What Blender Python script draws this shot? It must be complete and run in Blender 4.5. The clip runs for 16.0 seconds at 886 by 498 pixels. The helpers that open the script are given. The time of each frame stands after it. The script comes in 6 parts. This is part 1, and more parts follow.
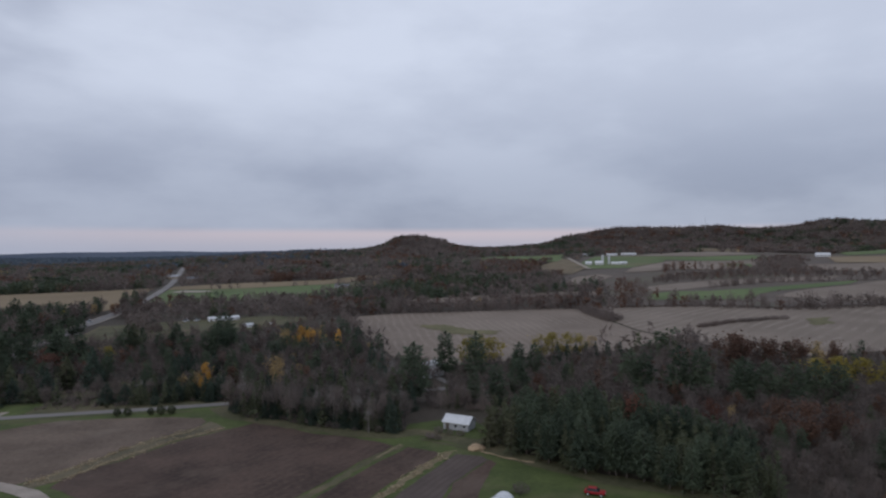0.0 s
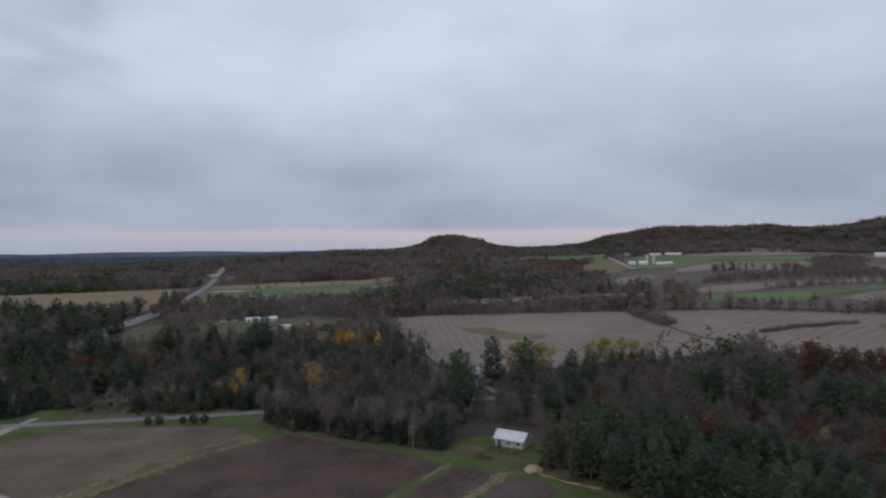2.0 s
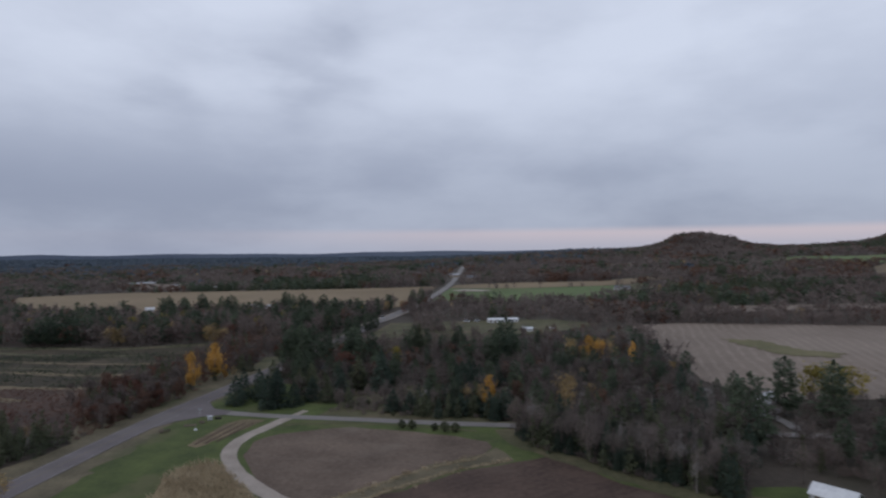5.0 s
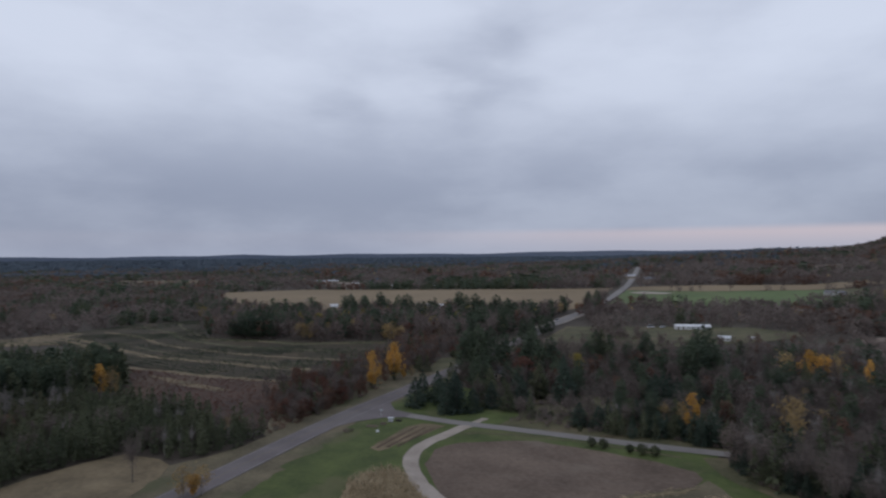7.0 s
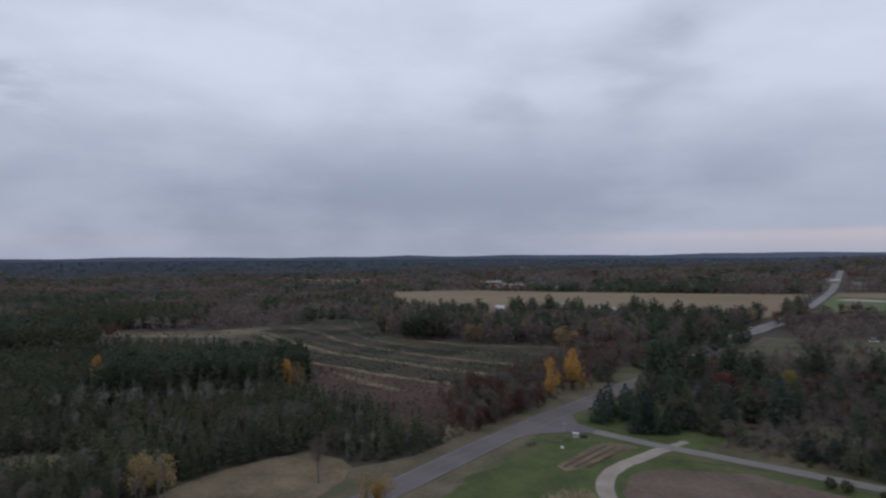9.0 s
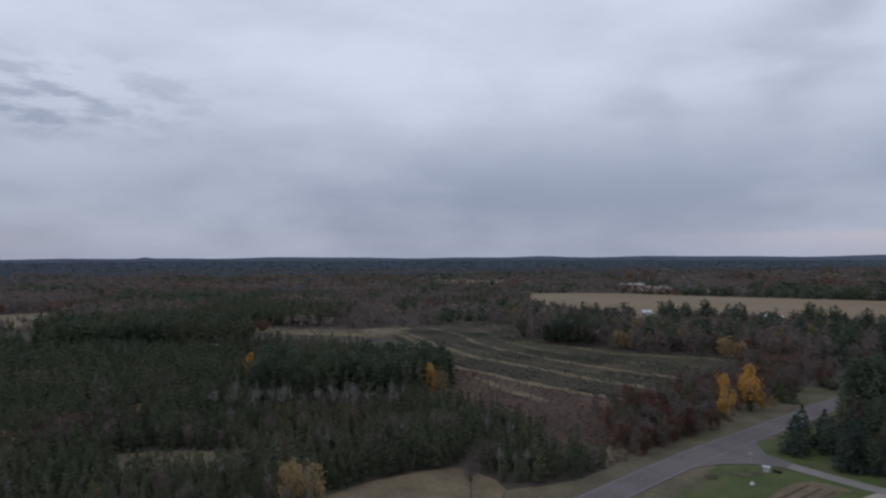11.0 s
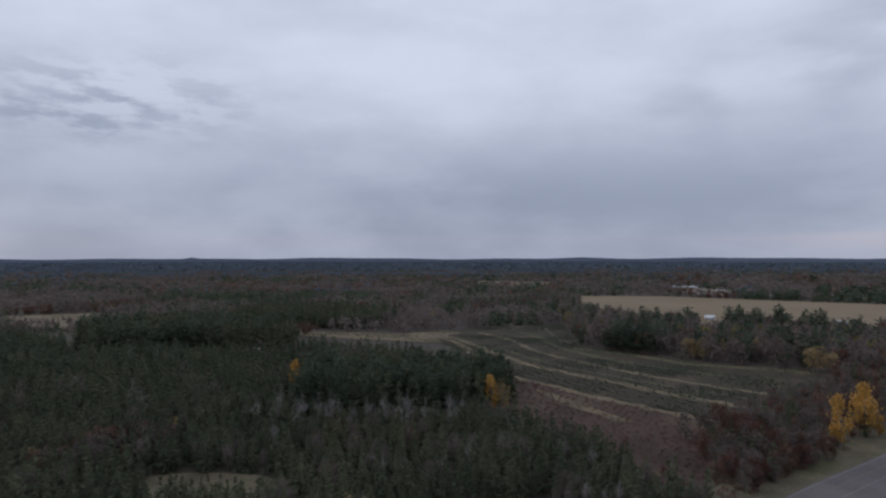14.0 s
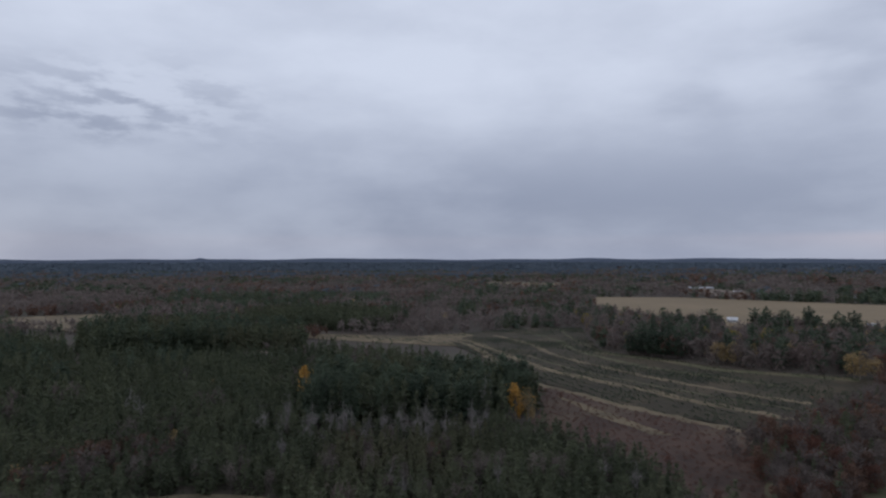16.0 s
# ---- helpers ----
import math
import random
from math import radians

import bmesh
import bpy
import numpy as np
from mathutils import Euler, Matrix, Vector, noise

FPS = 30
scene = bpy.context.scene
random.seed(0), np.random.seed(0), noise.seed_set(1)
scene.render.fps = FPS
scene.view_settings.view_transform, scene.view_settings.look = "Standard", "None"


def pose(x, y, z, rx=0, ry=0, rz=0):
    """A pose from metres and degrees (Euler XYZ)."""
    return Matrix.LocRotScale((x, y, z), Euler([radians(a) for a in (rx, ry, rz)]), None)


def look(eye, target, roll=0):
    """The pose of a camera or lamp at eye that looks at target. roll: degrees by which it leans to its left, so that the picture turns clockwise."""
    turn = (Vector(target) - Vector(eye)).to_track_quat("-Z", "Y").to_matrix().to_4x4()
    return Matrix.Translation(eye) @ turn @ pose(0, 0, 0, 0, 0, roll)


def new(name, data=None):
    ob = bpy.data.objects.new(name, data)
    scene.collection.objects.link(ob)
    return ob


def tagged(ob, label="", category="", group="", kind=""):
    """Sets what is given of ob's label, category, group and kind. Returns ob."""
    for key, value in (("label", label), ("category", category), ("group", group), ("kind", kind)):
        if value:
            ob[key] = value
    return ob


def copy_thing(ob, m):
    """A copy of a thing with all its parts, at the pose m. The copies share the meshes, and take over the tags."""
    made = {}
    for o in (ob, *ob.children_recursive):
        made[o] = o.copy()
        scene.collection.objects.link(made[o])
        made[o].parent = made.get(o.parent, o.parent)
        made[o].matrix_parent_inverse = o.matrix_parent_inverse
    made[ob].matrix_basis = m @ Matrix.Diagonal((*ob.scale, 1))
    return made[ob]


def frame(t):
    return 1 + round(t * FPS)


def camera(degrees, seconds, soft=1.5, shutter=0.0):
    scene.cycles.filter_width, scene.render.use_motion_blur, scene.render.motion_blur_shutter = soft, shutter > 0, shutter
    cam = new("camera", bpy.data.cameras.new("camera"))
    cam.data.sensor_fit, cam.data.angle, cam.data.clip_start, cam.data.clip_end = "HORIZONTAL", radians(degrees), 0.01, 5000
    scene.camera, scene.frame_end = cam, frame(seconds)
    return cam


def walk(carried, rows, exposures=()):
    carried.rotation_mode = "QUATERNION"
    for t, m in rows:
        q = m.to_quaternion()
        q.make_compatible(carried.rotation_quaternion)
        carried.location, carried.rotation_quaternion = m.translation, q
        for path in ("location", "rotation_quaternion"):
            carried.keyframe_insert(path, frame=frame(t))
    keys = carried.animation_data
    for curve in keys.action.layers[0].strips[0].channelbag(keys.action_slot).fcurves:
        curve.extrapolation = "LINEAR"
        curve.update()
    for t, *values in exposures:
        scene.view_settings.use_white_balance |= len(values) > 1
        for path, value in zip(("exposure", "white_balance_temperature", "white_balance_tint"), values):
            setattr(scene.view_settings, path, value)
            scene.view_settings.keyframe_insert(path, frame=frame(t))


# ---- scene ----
cam = camera(71.0, 16.0, soft=2.35, shutter=0.5)
PATH = [
    (0, (7.273, -14.143, 52.329), (7.909, -12.247, 52.335), -0.2),
    (0.5, (7.809, -10.172, 52.309), (8.442, -8.275, 52.315), -0.2),
    (1, (8.117, -6.081, 52.292), (8.747, -4.183, 52.298), -0.2),
    (1.5, (8.559, -1.858, 52.21), (9.154, 0.051, 52.216), -0.2),
    (2, (8.446, 2.173, 52.189), (8.971, 4.103, 52.195), -0.2),
    (2.5, (8.311, 6.19, 52.215), (8.747, 8.142, 52.221), -0.2),
    (3, (7.616, 9.926, 52.306), (7.937, 11.9, 52.312), -0.2),
    (5.5, (1.842, 26.391, 52.875), (1.499, 28.362, 52.882), -0.4),
    (6, (0.028, 29.996, 52.858), (-0.45, 31.938, 52.867), -0.4),
    (6.5, (-2.367, 33.155, 52.796), (-2.972, 35.061, 52.804), -0.4),
    (7, (-4.825, 35.672, 52.775), (-5.548, 37.537, 52.785), -0.4),
    (7.5, (-7.341, 38.253, 52.69), (-8.185, 40.066, 52.702), -0.4),
    (8, (-10.142, 40.488, 52.624), (-11.094, 42.247, 52.638), -0.4),
    (8.5, (-13.356, 42.543, 52.466), (-14.425, 44.234, 52.481), -0.3),
    (9, (-17.015, 44.697, 52.388), (-18.186, 46.319, 52.405), -0.3),
    (9.5, (-20.427, 46.788, 52.411), (-21.704, 48.328, 52.429), -0.2),
    (10, (-24.085, 48.853, 52.36), (-25.454, 50.311, 52.379), -0.2),
    (12.5, (-41.191, 55.718, 52.389), (-42.736, 56.987, 52.412), 0.0),
    (13, (-44.678, 57.342, 52.299), (-46.23, 58.602, 52.323), 0.0),
    (13.5, (-48.581, 59.074, 52.231), (-50.14, 60.327, 52.255), 0.0),
    (14, (-52.018, 60.594, 52.161), (-53.583, 61.839, 52.185), -0.0),
    (14.5, (-55.663, 61.994, 52.044), (-57.23, 63.237, 52.068), -0.0),
    (15, (-59.344, 63.644, 51.922), (-60.916, 64.88, 51.947), -0.0),
    (15.5, (-62.953, 65.144, 51.825), (-64.528, 66.377, 51.85), -0.0),
    (16, (-66.365, 66.843, 51.653), (-67.945, 68.069, 51.679), -0.0),
]
walk(cam, [(t, look(eye, target, roll)) for t, eye, target, roll in PATH])


# ---- world and light ----
SUN_EL, SUN_AZ = radians(14), radians(235)
world = bpy.data.worlds.new("world")
scene.world = world
world.use_nodes = True


class Nodes:
    """A short way to write node trees."""

    def __init__(self, tree):
        self.tree = tree
        tree.nodes.clear()

    def add(self, kind):
        return self.tree.nodes.new(kind)

    def link(self, a, b):
        self.tree.links.new(a, b)

    def put(self, socket, value):
        if isinstance(value, bpy.types.NodeSocket):
            self.link(value, socket)
        else:
            socket.default_value = value

    def math(self, op, a, b=0.0, clamp=False):
        n = self.add("ShaderNodeMath")
        n.operation, n.use_clamp = op, clamp
        self.put(n.inputs[0], a)
        self.put(n.inputs[1], b)
        return n.outputs[0]

    def smooth(self, v, lo, hi, a=0.0, b=1.0):
        n = self.add("ShaderNodeMapRange")
        n.interpolation_type = "SMOOTHSTEP"
        for k, x in enumerate((v, lo, hi, a, b)):
            self.put(n.inputs[k], x)
        return n.outputs[0]

    def mix(self, f, a, b):
        n = self.add("ShaderNodeMix")
        n.data_type = "RGBA"
        self.put(n.inputs[0], f)
        self.put(n.inputs[6], a)
        self.put(n.inputs[7], b)
        return n.outputs[2]

    def noise(self, vector, scale, detail=4.0, rough=0.55):
        n = self.add("ShaderNodeTexNoise")
        if vector is not None:
            self.link(vector, n.inputs["Vector"])
        n.inputs["Scale"].default_value = scale
        n.inputs["Detail"].default_value = detail
        n.inputs["Roughness"].default_value = rough
        return n.outputs["Fac"]


def rgb(r, g, b):
    return (r, g, b, 1.0)


def build_sky():
    w = Nodes(world.node_tree)
    sky = w.add("ShaderNodeTexSky")
    sky.sky_type, sky.sun_disc, sky.sun_elevation, sky.sun_rotation = "NISHITA", False, SUN_EL, SUN_AZ
    way = w.add("ShaderNodeTexCoord").outputs["Generated"]
    xyz = w.add("ShaderNodeSeparateXYZ")
    w.link(way, xyz.inputs[0])
    x, y, z = xyz.outputs
    up = w.math("MAXIMUM", z, 0.0)
    # the cloud deck: broad soft masses with some wisps
    deck = w.add("ShaderNodeMapping")
    w.link(way, deck.inputs[0])
    deck.inputs["Location"].default_value = (3.1, 1.7, 0.4)
    deck.inputs["Scale"].default_value = (1.0, 1.0, 2.6)
    big = w.noise(deck.outputs[0], 2.3, 2.0, 0.45)
    mid = w.noise(deck.outputs[0], 6.5, 6.0, 0.55)
    shade = w.math("ADD", w.math("MULTIPLY", big, 0.68), w.math("MULTIPLY", mid, 0.32))
    # single darker clouds, at their bearing and height in degrees
    warp = w.add("ShaderNodeTexNoise")
    w.link(deck.outputs[0], warp.inputs["Vector"])
    warp.inputs["Scale"].default_value, warp.inputs["Detail"].default_value = 5.0, 4.0
    bend = w.math("MULTIPLY", w.math("SUBTRACT", warp.outputs["Fac"], 0.5), 16.0)
    bearing = w.math("ADD", w.math("MULTIPLY", w.math("ARCTAN2", x, y), 180 / math.pi), bend)
    height = w.math("ADD", w.math("MULTIPLY", w.math("ARCSINE", z), 180 / math.pi), w.math("MULTIPLY", bend, 0.35))
    streak = w.add("ShaderNodeMapping")
    w.link(way, streak.inputs[0])
    streak.inputs["Scale"].default_value = (1.0, 1.0, 3.6)
    fibre = w.smooth(w.noise(streak.outputs[0], 11.0, 5.0, 0.6), 0.42, 0.6, 0.0, 1.0)
    gloom, wisps = 0.0, 0.0
    for at, up_by, wide, tall, deep in ((-18.0, 15.5, 3.2, 3.4, 0.34), (-30.0, 13.5, 3.4, 2.0, 0.28), (-80.0, 12.4, 10.0, 2.6, 0.46), (-21.0, 18.5, 5.0, 2.0, 0.16), (-62.0, 5.5, 22.0, 2.2, 0.10), (-8.0, 16.0, 6.0, 1.8, 0.10)):
        p = w.math("DIVIDE", w.math("SUBTRACT", bearing, at), wide)
        q = w.math("DIVIDE", w.math("SUBTRACT", height, up_by), tall)
        r2 = w.math("ADD", w.math("MULTIPLY", p, p), w.math("MULTIPLY", q, q))
        bell = w.math("MULTIPLY", w.math("POWER", 2.718, w.math("MULTIPLY", r2, -1.0)), deep)
        if at == -80.0:
            wisps = w.math("MULTIPLY", bell, fibre)
        else:
            gloom = w.math("ADD", gloom, bell)
    gloom = w.math("ADD", gloom, wisps)
    # darker underside low down, lighter overhead
    rise = w.smooth(up, 0.06, 0.30)
    light = w.math("ADD", w.smooth(shade, 0.36, 0.64, -0.15, 0.15), w.math("SUBTRACT", w.math("ADD", w.math("MULTIPLY", rise, 0.64), 0.25), gloom), True)
    cloud = w.mix(light, rgb(0.256, 0.294, 0.408), rgb(0.646, 0.704, 0.845))
    # the clear strip under the deck, pinkish towards the north-east
    wobble = w.math("MULTIPLY", w.math("SUBTRACT", w.noise(deck.outputs[0], 0.35, 3.0), 0.5), 0.012)
    strip = w.smooth(w.math("ADD", up, wobble), 0.026, 0.040, 1.0, 0.0)
    east = w.smooth(w.math("ADD", w.math("MULTIPLY", x, 0.5), w.math("MULTIPLY", y, 0.86)), 0.45, 1.0, 0.08, 1.0)
    strip = w.math("MULTIPLY", strip, east)
    low = w.mix(w.smooth(up, 0.0, 0.035), rgb(0.42, 0.43, 0.53), rgb(0.56, 0.495, 0.56))
    colour = w.mix(strip, cloud, low)
    clear = w.add("ShaderNodeVectorMath")
    clear.operation = "SCALE"
    w.link(sky.outputs[0], clear.inputs[0])
    clear.inputs["Scale"].default_value = 0.10
    colour = w.mix(0.95, clear.outputs[0], colour)
    back = w.add("ShaderNodeBackground")
    w.link(colour, back.inputs[0])
    back.inputs[1].default_value = 1.0
    out = w.add("ShaderNodeOutputWorld")
    w.link(back.outputs[0], out.inputs[0])


build_sky()
sun = new("sun", bpy.data.lights.new("sun", "SUN"))
sun.data.energy, sun.data.angle, sun.data.color = 0.5, radians(20), (1.0, 0.95, 0.9)
sun.matrix_world = look((0, 0, 200), (-math.sin(SUN_AZ) * 200 * math.cos(SUN_EL), -math.cos(SUN_AZ) * 200 * math.cos(SUN_EL), 200 - 200 * math.sin(SUN_EL)))


# ---- materials ----
def surface(name, dark, light, fine=2.0, coarse=0.12, rough=0.9, bump=0.3, island=0.0, each=0.0, third=None, metal=0.0, stripe=None):
    """Two tones mixed by fine and coarse noise in metres; island and each vary it by piece and by object; third adds stains; stripe: metres and
    degrees of a row pattern, its tone and its strength."""
    m = bpy.data.materials.new(name)
    m.use_nodes = True
    w = Nodes(m.node_tree)
    place = w.add("ShaderNodeNewGeometry")
    at = place.outputs["Position"]
    f = w.noise(at, fine, 5.0, 0.6)
    c = w.noise(at, coarse, 3.0, 0.5)
    t = w.math("ADD", w.math("MULTIPLY", w.math("SUBTRACT", f, 0.5), 1.3), w.math("MULTIPLY", w.math("SUBTRACT", c, 0.5), 1.9))
    t = w.math("ADD", t, 0.5)
    if island:
        t = w.math("ADD", t, w.math("MULTIPLY", w.math("SUBTRACT", place.outputs["Random Per Island"], 0.5), island))
    if each:
        t = w.math("ADD", t, w.math("MULTIPLY", w.math("SUBTRACT", w.add("ShaderNodeObjectInfo").outputs["Random"], 0.5), each))
    t = w.math("ADD", t, 0.0, True)
    colour = w.mix(t, rgb(*dark), rgb(*light))
    if third:
        colour = w.mix(w.smooth(w.noise(at, coarse * 0.45, 4.0, 0.6), 0.52, 0.68, 0.0, 0.75), colour, rgb(*third))
    if stripe:
        width, turn, tone, strength, bend = stripe
        mp = w.add("ShaderNodeMapping")
        w.link(at, mp.inputs[0])
        mp.inputs["Rotation"].default_value = (0, 0, radians(turn))
        wave = w.add("ShaderNodeTexWave")
        wave.wave_type, wave.bands_direction = "BANDS", "X"
        w.link(mp.outputs[0], wave.inputs["Vector"])
        wave.inputs["Scale"].default_value = 0.314 / width
        wave.inputs["Distortion"].default_value = bend
        wave.inputs["Detail"].default_value = 3.0
        wave.inputs["Detail Scale"].default_value = 0.35
        band = w.smooth(wave.outputs["Fac"], 0.45, 0.95, 0.0, strength)
        worn = w.math("MULTIPLY", w.smooth(f, 0.3, 0.6), w.smooth(w.noise(at, 0.022, 4.0, 0.6), 0.36, 0.62, 0.15, 1.0))
        colour = w.mix(w.math("MULTIPLY", band, worn), colour, rgb(*tone))
    bs = w.add("ShaderNodeBsdfPrincipled")
    w.link(colour, bs.inputs["Base Color"])
    bs.inputs["Roughness"].default_value = rough
    bs.inputs["Metallic"].default_value = metal
    bs.inputs["Specular IOR Level"].default_value = 0.25
    if bump:
        b = w.add("ShaderNodeBump")
        b.inputs["Strength"].default_value = bump
        b.inputs["Distance"].default_value = 0.3
        w.link(f, b.inputs["Height"])
        w.link(b.outputs[0], bs.inputs["Normal"])
    end = bs.outputs[0]
    if island:
        # thin leaves, needles and twigs let light through
        thin = w.add("ShaderNodeBsdfTranslucent")
        w.link(colour, thin.inputs[0])
        both = w.add("ShaderNodeMixShader")
        both.inputs[0].default_value = 0.42
        w.link(end, both.inputs[1])
        w.link(thin.outputs[0], both.inputs[2])
        end = both.outputs[0]
    out = w.add("ShaderNodeOutputMaterial")
    w.link(end, out.inputs[0])
    return m


LITTER = surface("leaf_litter", (0.040, 0.032, 0.025), (0.082, 0.066, 0.051), 0.5, 0.03, bump=0.6, third=(0.056, 0.056, 0.034))
ASPHALT = surface("worn_asphalt", (0.102, 0.088, 0.088), (0.150, 0.130, 0.130), 1.2, 0.09, rough=0.88, bump=0.1, third=(0.142, 0.126, 0.122))
SHOULDER = surface("dry_verge", (0.072, 0.062, 0.038), (0.158, 0.130, 0.082), 0.9, 0.10, bump=0.7, third=(0.066, 0.072, 0.032))
HIGHWAY = surface("paler_asphalt", (0.160, 0.147, 0.140), (0.232, 0.215, 0.204), 1.2, 0.08, rough=0.88, bump=0.1)
SIDE_ASPHALT = surface("pale_asphalt", (0.142, 0.130, 0.121), (0.208, 0.192, 0.179), 1.2, 0.08, rough=0.9, bump=0.1)
GRAVEL = surface("pale_gravel", (0.22, 0.185, 0.155), (0.36, 0.31, 0.265), 1.6, 0.15, bump=0.5)
PAINT_YELLOW = surface("road_paint_yellow", (0.15, 0.125, 0.075), (0.215, 0.175, 0.10), 2.0, 0.2, bump=0.0)
WORN_PAINT = surface("worn_white_paint", (0.19, 0.18, 0.18), (0.30, 0.29, 0.28), 2.0, 0.3, bump=0.0)
GRASS = surface("lawn_grass", (0.041, 0.056, 0.016), (0.084, 0.105, 0.031), 0.8, 0.12, bump=0.6, third=(0.098, 0.094, 0.044))
ROUGH_GRASS = surface("rough_grass", (0.050, 0.052, 0.025), (0.112, 0.100, 0.054), 0.8, 0.10, bump=0.8, third=(0.140, 0.108, 0.066))
TAN_GRASS = surface("dry_tan_grass", (0.084, 0.064, 0.038), (0.205, 0.158, 0.096), 0.8, 0.08, bump=0.8, third=(0.085, 0.070, 0.044))
SOIL_PALE = surface("tilled_soil_pale", (0.066, 0.046, 0.034), (0.158, 0.117, 0.089), 0.8, 0.06, bump=0.5, third=(0.172, 0.138, 0.108), stripe=(7.5, 100, (0.150, 0.118, 0.094), 0.2, 9.0))
SOIL_DARK = surface("tilled_soil_dark", (0.034, 0.021, 0.016), (0.098, 0.063, 0.048), 0.8, 0.06, bump=0.7, third=(0.112, 0.080, 0.062), stripe=(2.4, 48, (0.118, 0.086, 0.066), 0.28, 6.0))
SOIL_GREY = surface("tilled_soil_grey", (0.060, 0.044, 0.038), (0.102, 0.078, 0.068), 1.4, 0.08, bump=0.6, third=(0.120, 0.094, 0.078), stripe=(1.8, 48, (0.045, 0.032, 0.028), 0.5, 5.0))
STRAW = surface("straw_residue", (0.100, 0.082, 0.046), (0.27, 0.215, 0.130), 1.6, 0.35, bump=0.8, third=(0.125, 0.102, 0.056))
STUBBLE = surface("corn_stubble", (0.138, 0.106, 0.083), (0.212, 0.168, 0.134), 0.5, 0.02, bump=0.5, third=(0.215, 0.172, 0.138), stripe=(5.2, 10, (0.300, 0.248, 0.203), 0.42, 6.0))
STUBBLE_EAST = surface("corn_stubble_east", (0.140, 0.110, 0.086), (0.205, 0.165, 0.132), 0.5, 0.02, bump=0.5, third=(0.225, 0.185, 0.15), stripe=(8.0, 62, (0.30, 0.25, 0.205), 0.5, 5.0))
FALLOW = surface("fallow_land", (0.074, 0.058, 0.048), (0.122, 0.097, 0.078), 0.3, 0.02, bump=0.5, third=(0.088, 0.082, 0.050))
STUBBLE_FAR = surface("stubble_far", (0.140, 0.108, 0.083), (0.205, 0.164, 0.130), 0.2, 0.012, bump=0.3, third=(0.24, 0.195, 0.155), stripe=(12.0, 115, (0.25, 0.21, 0.172), 0.5, 3.0))
WHEAT = surface("dry_corn_field", (0.160, 0.118, 0.070), (0.226, 0.170, 0.104), 0.3, 0.01, bump=0.5, stripe=(14.0, 80, (0.17, 0.122, 0.068), 0.5, 0.6))
GREEN_FIELD = surface("winter_cover_field", (0.068, 0.100, 0.034), (0.114, 0.152, 0.057), 0.2, 0.012, bump=0.3, third=(0.13, 0.120, 0.062))
WEEDS = surface("weedy_green_patch", (0.092, 0.088, 0.040), (0.150, 0.130, 0.066), 0.4, 0.05, bump=0.6)
PLANTING = surface("weedy_planting", (0.026, 0.021, 0.012), (0.053, 0.042, 0.024), 0.45, 0.07, bump=0.8, third=(0.082, 0.060, 0.036))
RUSSET_SCRUB = surface("russet_scrub", (0.033, 0.020, 0.015), (0.092, 0.055, 0.039), 0.35, 0.06, bump=0.8, third=(0.100, 0.072, 0.046))

BARK = surface("bark", (0.066, 0.056, 0.050), (0.128, 0.112, 0.100), 3.0, 0.3, bump=0.5)
PALE_BARK = surface("pale_bark", (0.15, 0.138, 0.125), (0.26, 0.242, 0.22), 3.0, 0.3, bump=0.3)
PINE = surface("pine_needles", (0.064, 0.077, 0.047), (0.146, 0.157, 0.093), 0.3, 0.05, bump=0.0, island=0.2, each=0.5, third=(0.110, 0.104, 0.062))
DARK_PINE = surface("dark_pine_needles", (0.049, 0.067, 0.047), (0.113, 0.140, 0.090), 0.3, 0.07, bump=0.0, island=0.2, each=0.5)
SPRUCE = surface("spruce_needles", (0.040, 0.058, 0.045), (0.084, 0.114, 0.084), 0.4, 0.09, bump=0.0, island=0.25, each=0.5)
BROWN = surface("brown_thicket", (0.098, 0.078, 0.070), (0.188, 0.154, 0.138), 0.2, 0.015, bump=0.0, island=0.25, each=0.6, third=(0.150, 0.108, 0.095))
# blue aerial haze is painted into the colour of the farthest trees
FAR_PINE_HAZE = surface("far_pines_painted_haze", (0.090, 0.117, 0.146), (0.126, 0.155, 0.188), 0.02, 0.003, bump=0.0, island=0.05)
TWIG = surface("bare_twigs", (0.118, 0.098, 0.089), (0.216, 0.178, 0.161), 0.4, 0.04, bump=0.0, island=0.3, each=0.6, third=(0.170, 0.130, 0.115))
PALE_TWIG = surface("pale_bare_twigs", (0.18, 0.165, 0.155), (0.31, 0.285, 0.265), 0.6, 0.06, bump=0.0, island=0.4, each=0.4)
RUSSET = surface("russet_leaves", (0.096, 0.058, 0.044), (0.178, 0.107, 0.078), 0.4, 0.05, bump=0.0, island=0.35, each=0.8)
RED = surface("dark_red_leaves", (0.102, 0.049, 0.037), (0.186, 0.088, 0.063), 0.5, 0.06, bump=0.0, island=0.35, each=0.5)
YELLOW = surface("yellow_leaves", (0.36, 0.205, 0.050), (0.66, 0.395, 0.115), 0.6, 0.1, bump=0.0, island=0.6, each=0.3)
GOLD = surface("faded_gold_leaves", (0.23, 0.162, 0.078), (0.44, 0.325, 0.165), 0.6, 0.1, bump=0.0, island=0.6, each=0.4)
OLIVE = surface("olive_leaves", (0.165, 0.140, 0.036), (0.33, 0.265, 0.068), 0.6, 0.1, bump=0.0, island=0.5, each=0.4)
SHRUB = surface("shrub_leaves", (0.042, 0.050, 0.029), (0.090, 0.100, 0.055), 0.6, 0.1, bump=0.0, island=0.4, each=0.4)
CORN = surface("standing_dry_corn", (0.28, 0.22, 0.14), (0.50, 0.41, 0.28), 0.8, 0.1, bump=0.0, island=0.8)

